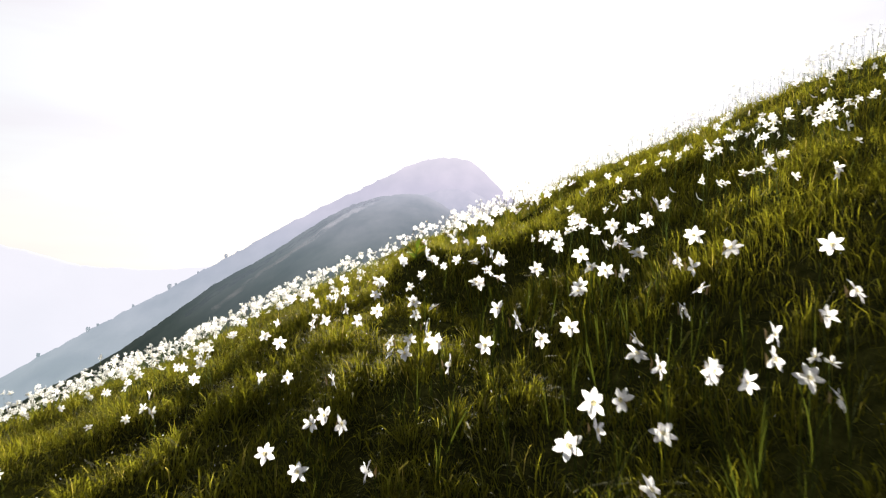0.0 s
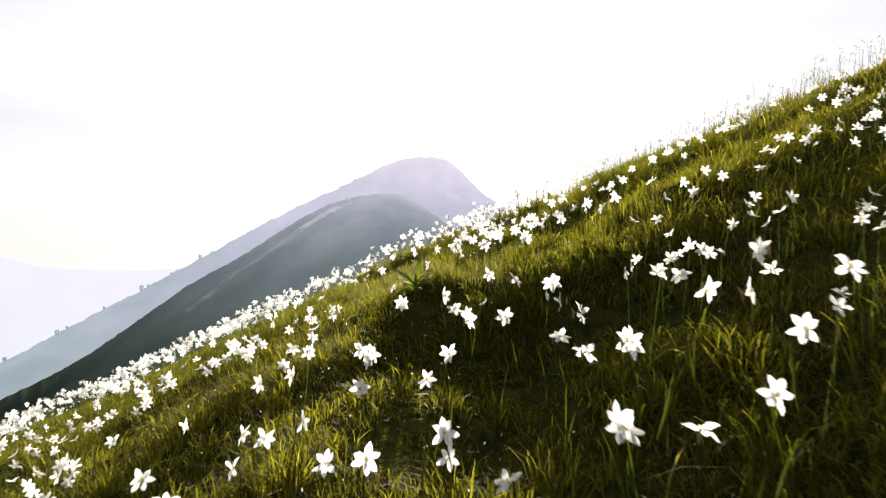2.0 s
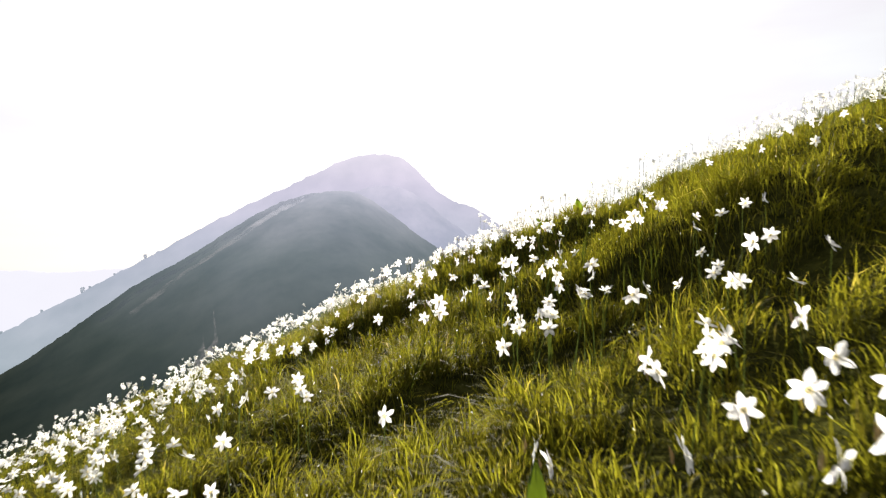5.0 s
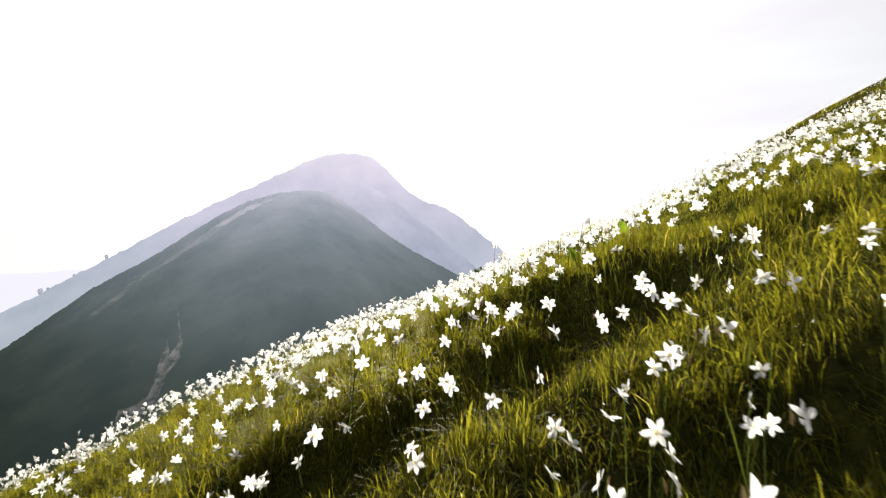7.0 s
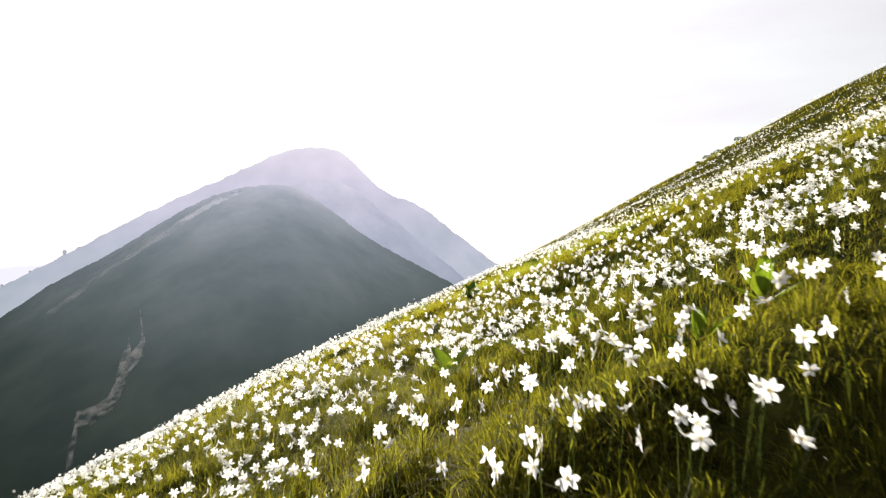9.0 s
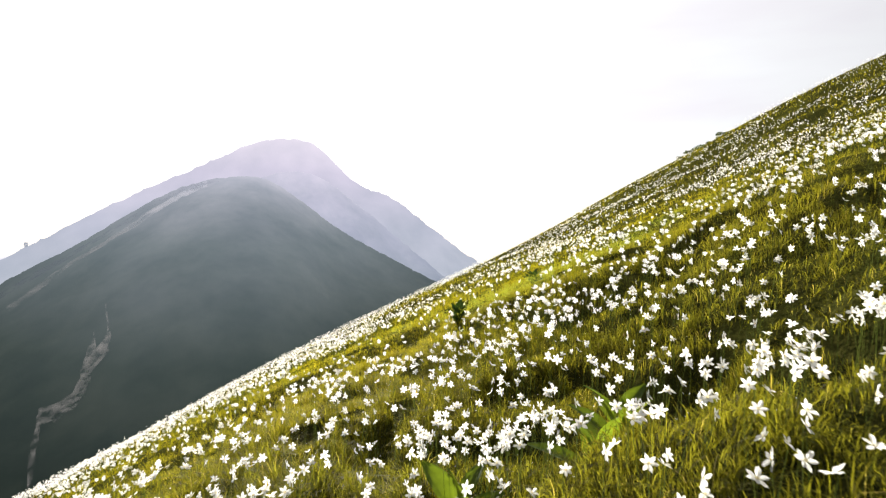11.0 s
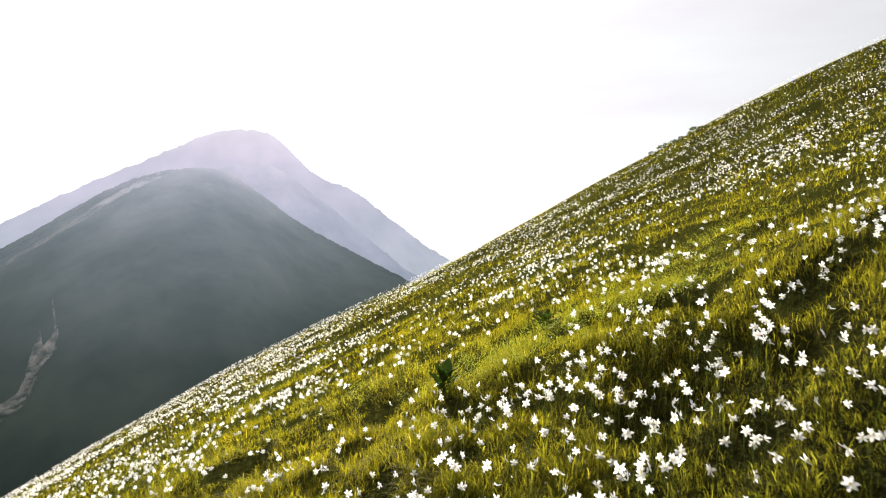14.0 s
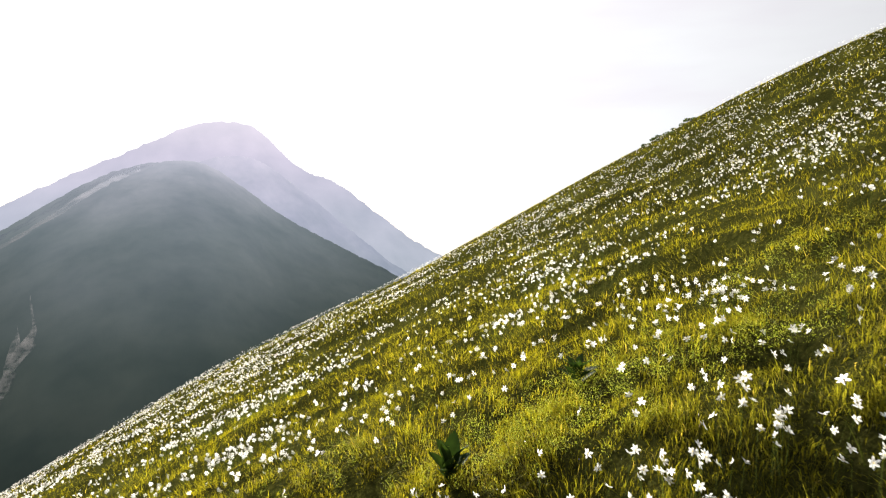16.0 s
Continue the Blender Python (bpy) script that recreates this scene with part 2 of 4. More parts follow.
def lattice(x, y, size, seed):
    """Smooth value noise, -1 to 1, with cells of that size."""
    table = np.random.RandomState(seed).uniform(-1, 1, (256, 256))
    u, v = np.asarray(x, float) / size + 1000.37, np.asarray(y, float) / size + 1000.71
    i, j = np.floor(u).astype(np.int64), np.floor(v).astype(np.int64)
    fu, fv = u - i, v - j
    fu, fv = fu * fu * (3 - 2 * fu), fv * fv * (3 - 2 * fv)
    i0, i1, j0, j1 = i % 256, (i + 1) % 256, j % 256, (j + 1) % 256
    return (table[i0, j0] * (1 - fu) + table[i1, j0] * fu) * (1 - fv) + (table[i0, j1] * (1 - fu) + table[i1, j1] * fu) * fv


def knoll(x, y, x0, y0, w):
    return np.exp(-((x - x0) ** 2 + (y - y0) ** 2) / (2 * w * w))


# broad swells and dips of the slope: place, half width, height
SWELLS = ((3.8, 5.2, 0.9, 0.13), (31.0, 38.0, 8.0, 0.5), (3.3, 6.6, 1.3, 0.11), (5.4, 6.8, 1.4, 0.13), (-2.2, 7.4, 1.3, -0.07), (-4.4, 6.0, 1.3, 0.022), (-2.4, 6.0, 1.3, -0.052), (2.4, 6.0, 1.3, 0.029), (4.8, 6.0, 1.3, 0.044), (-4.4, 9.0, 1.3, -0.129), (-2.4, 9.0, 1.3, -0.091), (0.0, 9.0, 1.3, 0.017), (4.8, 9.0, 1.3, -0.064), (-4.4, 12.0, 1.3, -0.020), (2.4, 12.0, 1.3, 0.020), (4.8, 12.0, 1.3, -0.024), (-6.6, 15.0, 1.8, -0.035), (-3.6, 15.0, 1.8, -0.129), (0.0, 15.0, 1.8, -0.019), (3.6, 15.0, 1.8, 0.019), (7.2, 15.0, 1.8, 0.043), (-6.6, 18.5, 1.8, -0.048), (-3.6, 18.5, 1.8, -0.134), (0.0, 18.5, 1.8, -0.027), (3.6, 18.5, 1.8, -0.066), (7.2, 18.5, 1.8, -0.021), (-6.6, 23.0, 1.8, -0.029), (-3.6, 23.0, 1.8, -0.043), (3.6, 23.0, 1.8, 0.043), (7.2, 23.0, 1.8, 0.071))


def heads(x, y):
    """The height at which the narcissi hold their heads: the meadow's broad shape."""
    x, y = np.asarray(x, float), np.asarray(y, float)
    z = (-1.0671
         +0.3928 * x
         +0.4127 * y
         -0.1341 * soft(y - 5, 1.5)
         -0.1212 * soft(y - 9, 2.0)
         -0.2065 * soft(y - 14, 3.0)
         +0.0552 * soft(y - 25, 5.0)
         -0.2166 * soft(y - 2.5, 1.0)
         -0.0326 * soft(x - 3, 1.5)
         +0.3451 * soft(x - 10, 4.0)
         -0.3573 * soft(x - 25, 8.0)
         -0.0569 * soft(-x - 1.5, 1.0)
         -0.1423 * soft(-x - 6, 3.0)
         +0.0134 * x * np.tanh(y / 8 - 1)
         -0.0002 * knoll(x, y, 0.9, 7.3, 1.2)
         -0.0987 * knoll(x, y, -1.2, 4.5, 1.0)
         -0.0629 * knoll(x, y, 2.0, 5.5, 1.2)
         -0.0006 * knoll(x, y, -0.9, 9.0, 1.3)
         +0.1257 * knoll(x, y, 0.5, 2, 0.7)
         +0.0321 * knoll(x, y, 0.3, 4.2, 0.8)
         -0.0112 * knoll(x, y, 0.3, 6.6, 0.7)
         -0.0011 * knoll(x, y, -0.5, 7.2, 0.8)
         +0.0439 * knoll(x, y, 0.4, 8.9, 0.9)
         -0.0036 * knoll(x, y, 0.2, 10.6, 0.9)
         -0.1966 * knoll(x, y, 1.5, 12.5, 1.2)
         -0.2211 * knoll(x, y, 2.4, 14.6, 1.4)
         -0.1604 * knoll(x, y, -0.9, 11.5, 1)
         +0.0751 * knoll(x, y, -1, 3.5, 0.9))
    z = z + 0.069 * soft(y - 20, 4)
    z = z - 0.131 * soft(y - 28, 5)
    z = z - 0.138 * soft(y - 45, 8)
    z = z + 0.083 * soft(-x - 8, 3)
    z = z - 0.223 * soft(x - 8, 3)
    z = z + 0.155 * soft(x - 16, 5)
    z = z + 0.137 * soft(0.5 * x + y - 30, 5)
    for sx, sy, w, rise in SWELLS:
        z = z + rise * knoll(x, y, sx, sy, w)
    return z


# dips in the turf (or rises, where the depth is below nought), with their half widths and depths
HOLLOWS = ((0.9, 8.12, 0.45, 0.15, -0.09), (0.85, 9.6, 0.45, 0.16, -0.08), (0.55, 7.15, 0.4, 0.28, 0.15), (2.2, 12.85, 1.0, 0.5, 0.15), (0.62, 7.8, 0.35, 0.26, 0.10), (1.75, 13.4, 0.75, 0.3, 0.13), (1.05, 1.85, 0.45, 0.4, 0.18), (2.9, 16.9, 0.8, 0.35, -0.11), (0.5, 3.35, 0.5, 0.36, 0.22), (0.5, 8.35, 0.3, 0.25, 0.12), (0.65, 1.85, 0.55, 0.32, 0.20), (0.95, 2.42, 0.4, 0.3, 0.14), (0.5, 2.72, 0.35, 0.2, 0.12), (3.0, 14.8, 0.7, 0.38, 0.2), (0.1, 2.1, 0.4, 0.25, 0.07), (0.40, 4.12, 0.5, 0.27, 0.24), (-0.3, 4.75, 0.35, 0.35, -0.08),
           (0.3, 4.85, 0.55, 0.3, -0.10), (-0.84, 8.2, 0.26, 0.22, 0.16), (0.8, 8.7, 0.45, 0.3, 0.22), (1.1, 9.3, 0.4, 0.2, -0.06), (1.2, 8.2, 0.5, 0.3, 0.19),
           (0.55, 6.4, 0.5, 0.32, 0.23), (-1.5, 3.2, 0.7, 0.35, 0.13), (1.38, 18.2, 0.5, 0.3, 0.15), (3.2, 15.3, 0.6, 0.4, 0.18), (3.42, 16.6, 0.3, 0.2, 0.12),
           (6.3, 19.1, 0.9, 0.4, 0.2), (4.25, 16.3, 0.4, 0.3, 0.13), (8.0, 23.5, 1.2, 0.5, 0.35), (2.1, 26.4, 1.1, 0.6, 0.3), (1.95, 12.0, 0.55, 0.38, 0.28),
           (2.2, 12.65, 0.5, 0.3, 0.17), (0.95, 6.9, 0.5, 0.3, 0.15), (2.7, 14.1, 0.7, 0.35, 0.14), (3.0, 13.6, 0.6, 0.3, 0.15), (1.35, 6.2, 0.6, 0.25, 0.19))


def pits(x, y):
    """Small holes between the hummocks, 0 to 1."""
    return smooth(0.2, 0.65, lattice(x, y, 0.42, 33))


def hollow_depth(x, y):
    """How deep the dips are, less the rises."""
    deep = 0 * x
    for hx, hy, wx, wy, d in HOLLOWS:
        deep = deep + d * np.exp(-((x - hx) / wx) ** 2 / 2 - ((y - hy) / wy) ** 2 / 2)
    return deep


def ground_z(x, y):
    """The turf itself: hummocks and hollows below the flower heads, and the valley far off."""
    x, y = np.asarray(x, float), np.asarray(y, float)
    r = np.hypot(x - 2, y - 10)
    relief = 0.17 * (np.abs(lattice(x + 0.15 * lattice(x, y, 0.4, 6), y, 0.85, 3)) - 0.4) + 0.11 * lattice(x, y, 1.5, 5) + 0.02 * lattice(x, y, 0.25, 9)
    relief = relief - (0.09 + 0.10 * smooth(10.5, 12.5, y)) * pits(x, y) * (1 - 0.65 * smooth(18, 26, y))
    relief = relief + 0.20 * lattice(0.55 * x + 0.2 * y, y, 2.1, 13) * smooth(13, 18, y)
    relief = relief * (1 - smooth(20, 60, r)) + (0.35 * lattice(x, y, 7.0, 11) + 0.22 * lattice(x, y, 2.3, 14)) * smooth(25, 50, r)
    relief = np.minimum(relief, 0.06 + 0.3 * (relief - 0.06)) - hollow_depth(x, y)
    z = heads(x, y) - 0.245 + relief
    far = smooth(140, 520, r)
    floor = -330 - 800 * smooth(600, 2600, r) + 12 * lattice(x, y, 260, 21)
    return z * (1 - far) + floor * far


def grid_mesh(name, P, mat):
    """A mesh from a grid of points (rows, columns, 3)."""
    a, b = P.shape[:2]
    idx = np.arange(a * b).reshape(a, b)
    quads = np.stack([idx[:-1, :-1], idx[:-1, 1:], idx[1:, 1:], idx[1:, :-1]], -1).reshape(-1, 4)
    return fast_mesh(name, P.reshape(-1, 3), quads, mat, True)


def fast_mesh(name, verts, polys, mats, is_smooth=False, index=None):
    """A mesh of equal-sided polygons, quickly. mats: one material, or a list with an index for each polygon."""
    me = bpy.data.meshes.new(name)
    k = polys.shape[1]
    me.vertices.add(len(verts))
    me.vertices.foreach_set("co", np.ascontiguousarray(verts, np.float32).ravel())
    me.loops.add(polys.size)
    me.loops.foreach_set("vertex_index", np.ascontiguousarray(polys, np.int32).ravel())
    me.polygons.add(len(polys))
    me.polygons.foreach_set("loop_start", np.arange(0, polys.size, k, dtype=np.int32))
    me.polygons.foreach_set("use_smooth", np.full(len(polys), is_smooth))
    for m in mats if isinstance(mats, list) else [mats]:
        me.materials.append(m)
    if index is not None:
        me.polygons.foreach_set("material_index", np.ascontiguousarray(index, np.int32))
    me.update(calc_edges=True)
    me.validate()
    return me


def build_ground():
    n = 330
    u = np.linspace(-1, 1, n)
    s = 2.7 * np.sinh(7.95 * u)
    X, Y = np.meshgrid(0.6 + s, 9.0 + s)
    P = np.stack([X, Y, ground_z(X, Y)], -1)
    tagged(new("ground", grid_mesh("ground", P, TURF)), "steep alpine meadow of matted green turf falling to a valley", "meadow", kind="structure")


build_ground()


# ---------------------------------------------------------------- mountains
def polar(az, r, z):
    return np.stack([r * np.sin(az), r * np.cos(az), z], -1)


class Ridge:
    """A mountain by its crest line: bearings and heights above the level, in degrees, at a distance."""

    def __init__(self, crest, distance, foot, foot_drop, rough, seed, jag):
        c = np.array(crest, float).reshape(-1, 2)
        self.az, self.el = c[:, 0], c[:, 1]
        self.distance, self.foot, self.drop, self.rough, self.seed, self.jag = distance, foot, foot_drop, rough, seed, jag

    def crest_z(self, az):
        el = np.interp(az, self.az, self.el)
        for d in (0.5, 1.0):
            el = 0.5 * el + 0.25 * (np.interp(az - d, self.az, self.el) + np.interp(az + d, self.az, self.el))
        el = el + self.jag * (lattice(az, az * 0, 0.45, self.seed) + 0.6 * lattice(az, az * 0, 0.17, self.seed + 1) + 0.4 * lattice(az, az * 0, 0.07, self.seed + 7))
        return self.distance * np.tan(np.radians(el))

    def surface(self, az, v):
        """v: 0 at the crest, 1 at the foot before it; below 0 the far side."""
        top = self.crest_z(az)
        down = np.clip(v, 0, 1)
        r = self.distance - down * (self.distance - self.foot) + np.clip(-v, 0, 1) * self.distance * 0.4
        z = top + (self.drop - top) * (0.85 * down + 0.15 * down ** 2) - np.clip(-v, 0, 1) * (np.maximum(top, -250) + 650)
        body = np.clip(down * 6, 0, 1)
        a = az * np.pi / 180 * self.distance
        spur = 1 - 2 * np.abs(lattice(a + 60 * lattice(a, down * 900, 300, self.seed + 2), down * 240, 190, self.seed + 3))
        fine = lattice(a, down * 700, 55, self.seed + 4) + 0.5 * lattice(a, down * 700, 24, self.seed + 5)
        z = z + body * self.rough * (spur + 0.28 * fine)
        return polar(np.radians(az), r, z)


def build_mountain(name, ridge, mat, label, columns=420, rows=90):
    az = np.linspace(ridge.az[0], ridge.az[-1], columns)
    v = np.concatenate([np.linspace(-1, -0.1, 8), np.linspace(0, 1, rows) ** 1.3])
    A, V = np.meshgrid(az, v)
    return tagged(new(name, grid_mesh(name, ridge.surface(A, V), mat)), label, "mountain", kind="structure")


NEAR_RIDGE = Ridge([-60, -22, -45, -17.5, -30.6, -10.8, -26.8, -8.2, -21.8, -4.4, -17.3, -1.8, -13.4, 1.0, -10.9, 2.6, -8.7, 3.6, -6.4, 4.15, -4.0, 4.5,
                    -2.1, 4.2, 0.7, 2.3, 4.0, -0.2, 7.5, -2.15, 10, -3.4, 13, -4.9, 20, -8.5, 34, -17], 1150, 470, -262, 9, 31, 0.06)
MIDDLE_RIDGE = Ridge([-12, -1, -6, 3.0, -2.5, 4.6, 0.5, 5.2, 2.7, 4.4, 6.2, 1.9, 9.3, -0.7, 12, -2.8, 14.7, -5.0, 22, -9, 30, -15], 1700, 1250, -330, 14, 41, 0.09)
FAR_RIDGE = Ridge([-66, -22, -45, -15.6, -37.4, -11.4, -31.6, -8.2, -25.4, -4.75, -20.9, -2.1, -16.1, 0.85, -11.2, 3.55, -6.1, 6.15, -3.4, 7.6, -2, 7.9,
                   1.3, 7.95, 2.5, 7.2, 4.2, 5.2, 6.2, 3.75, 8.3, 3.1, 9.3, 2.8, 10.4, 2.0, 12, 0.67, 14.2, -0.9, 16.3, -2.5, 18.4, -3.6, 30, -9, 40, -15], 2400, 1700, -700, 22, 51, 0.095)
DISTANT_RANGE = Ridge([-75, -1.5, -60, -0.6, -48, -1.4, -39, -0.9, -35.5, -1.7, -32, -2.9, -26, -3.2, -20, -2.6, -10, -2.8, 6, -3.0, 12, -5.5, 25, -8, 40, -9], 3900, 2700, -1100, 20, 61, 0.05)
build_mountain("near_mountain", NEAR_RIDGE, FORE, "dark green mountain flank, hazy backlight painted as glow", 520, 110)
build_mountain("middle_mountain_spur", MIDDLE_RIDGE, MID, "grey-blue wooded mountain spur with a painted veil of haze", 240, 50)
build_mountain("far_mountain", FAR_RIDGE, BACK, "pale lavender flat-topped mountain peak, bright haze painted as glow", 420, 60)
build_mountain("distant_range_backdrop", DISTANT_RANGE, RANGE, "faint pale blue mountain range on the horizon, glowing with painted haze", 240, 20)


def draped(name, ridge, course, width, lift, mat, label, category, seed):
    """A strip that lies on a mountain's face along a course of bearings and depths (0 the crest, 1 the foot)."""
    c = np.array(course, float).reshape(-1, 2)
    t = np.linspace(0, len(c) - 1, 70)
    az, v = np.interp(t, np.arange(len(c)), c[:, 0]), np.interp(t, np.arange(len(c)), c[:, 1])
    az = az + 0.2 * lattice(t, t * 0, 0.8, seed) + 0.07 * lattice(t, t * 0, 0.22, seed + 3)
    w = width * (0.8 + 0.9 * lattice(t, t * 0, 0.4, seed + 1)) * np.sin(np.pi * np.linspace(0.02, 0.98, 70)) ** 0.8
    cross = np.linspace(-1, 1, 5)
    A = az[:, None] + w[:, None] * cross + 0.25 * w[:, None] * lattice(t[:, None] * 3 + cross * 9, cross + t[:, None] * 0, 1.0, seed + 2)
    P = ridge.surface(A, v[:, None] + 0.02 * cross)
    back = P / np.linalg.norm(P[..., :2], axis=-1, keepdims=True)
    P = P - back * lift
    P[..., 2] += lift * 0.6
    tagged(new(name, grid_mesh(name, P, mat)), label, category, kind="structure")


GULLY = [-15.2, 0.449, -15.1, 0.528, -15.3, 0.569, -16.4, 0.603, -17.0, 0.638, -17.6, 0.666, -18.9, 0.681]
GULLY_FOOT = [-18.5, 0.679, -19.9, 0.674, -20.1, 0.72, -20.4, 0.765, -20.6, 0.801]
GULLY_BRANCH = [-16.1, 0.53, -16.3, 0.565, -16.9, 0.60, -17.2, 0.64]
LIT_RIM = [-7.6, 0.03, -8.7, 0.048, -10, 0.069, -11.6, 0.096, -13.3, 0.118, -15.1, 0.128, -16.6, 0.135, -18, 0.144, -20, 0.176, -22, 0.212]
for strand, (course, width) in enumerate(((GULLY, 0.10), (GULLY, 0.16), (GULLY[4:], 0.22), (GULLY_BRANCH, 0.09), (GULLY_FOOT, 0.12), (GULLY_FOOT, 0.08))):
    draped("scree_gully", NEAR_RIDGE, course, width, 2.0 + 0.5 * strand, SCREE, "pale eroded scree gully on the mountain flank, with painted haze glow", "scree", 71 + 7 * strand)
# draped dark strip in place of shade between crest and rim
draped("shaded_face_strip", NEAR_RIDGE, [-6.6, 0.012, -8.3, 0.02, -10, 0.03, -12, 0.045, -14.5, 0.06, -17, 0.065, -20, 0.08, -24, 0.1], 0.5, 1.2, SHADED_FACE, "dark strip painted for the shaded face below the mountain crest", "shrubs", 131)
# two pale strips stand in for the sunlit rim of the spur
draped("lit_spur_rim", NEAR_RIDGE, LIT_RIM, 0.16, 1.5, RIM_GLOW, "pale glowing strip painted for the sunlit rim of the mountain shoulder", "path", 81)
draped("lit_spur_rim", NEAR_RIDGE, LIT_RIM[:14], 0.2, 1.0, RIM_GLOW, "pale glowing strip painted for the sunlit rim of the mountain shoulder", "path", 95)

# ---------------------------------------------------------------- grass
TRAIL = np.array([(0.1, 0.2), (-0.15, 1.7), (-0.4, 3.4), (-0.5, 5.3), (-0.5, 7.2), (-0.3, 9.0), (-0.05, 10.6), (0.25, 12.3), (0.6, 13.6), (1.3, 15.4)])


def from_trail(x, y):
    """The distance from the line along which one walks over the meadow."""
    best = np.full(np.shape(x), 1e9)
    for (ax, ay), (bx, by) in zip(TRAIL[:-1], TRAIL[1:]):
        dx, dy = bx - ax, by - ay
        k = np.clip(((x - ax) * dx + (y - ay) * dy) / (dx * dx + dy * dy), 0, 1)
        best = np.minimum(best, np.hypot(x - ax - k * dx, y - ay - k * dy))
    return best


def scatter(density, x0, x1, y0, y1, cell, rng):
    """Random places, as many to the square metre as density(x, y) says."""
    gx, gy = np.meshgrid(np.arange(x0, x1, cell), np.arange(y0, y1, cell))
    gx, gy = gx.ravel(), gy.ravel()
    many = rng.poisson(density(gx + cell / 2, gy + cell / 2) * cell * cell)
    x, y = np.repeat(gx, many), np.repeat(gy, many)
    return x + rng.uniform(0, cell, len(x)), y + rng.uniform(0, cell, len(y))


def in_view(x, y):
    """The part of the hillside before the walk's start and to both sides of its way."""
    return (y > -1.2 + 0.25 * np.abs(x)) & (x > -3.2 - 0.62 * np.maximum(y, 0)) & (x < 4.0 + 1.55 * np.maximum(y, 0))


def turf_height(x, y):
    """How long the grass stands: tussocks and thin places."""
    return 0.158 * (1 + 0.35 * lattice(x, y, 0.42, 101) + 0.38 * lattice(x + 0.06 * lattice(x, y, 0.11, 107), y, 0.17, 106) + 0.22 * lattice(x, y, 1.7, 102))


def thinned_turf(x, y):
    """Where the turf above the line of the walk is made thin and low to imitate shade there, 0 to 1."""
    side = x - np.interp(y, TRAIL[:, 1], TRAIL[:, 0])
    return smooth(0.25, 0.55, side) * (1 - smooth(1.0, 1.5, side)) * (1 - smooth(12.5, 14.5, y)) * smooth(-0.3, 0.25, lattice(x, y, 0.6, 151) + 0.25)


def grass_density(x, y):
    d = from_trail(x, y)
    near = 8200 / (1 + (d / 1.7) ** 2)
    middle = 13000 / (1 + (d / 1.75) ** 2)
    far = np.maximum(27000 / (d * d + 1), 3.0)
    n = np.where(d < 1.9, near, np.where(d < 9, middle, far))
    n = n * (1 - 0.4 * pits(x, y)) * (1 - 0.05 * np.clip(hollow_depth(x, y) / 0.16, 0, 1))
    n = n * (1 - 0.8 * knoll(x, y, -0.2, 4.93, 0.09)) * (1 - 0.7 * knoll(x, y, 1.42, 12.05, 0.12)) * (1 - 0.7 * knoll(x, y, 1.97, 17.2, 0.14))
    clump = smooth(-0.75, 0.35, lattice(x + 0.06 * lattice(x, y, 0.11, 107), y, 0.17, 106))
    return n * (0.8 + 0.35 * lattice(x, y, 0.3, 103)) * (0.35 + 0.85 * clump) * (1 - 0.12 * thinned_turf(x, y)) * in_view(x, y)


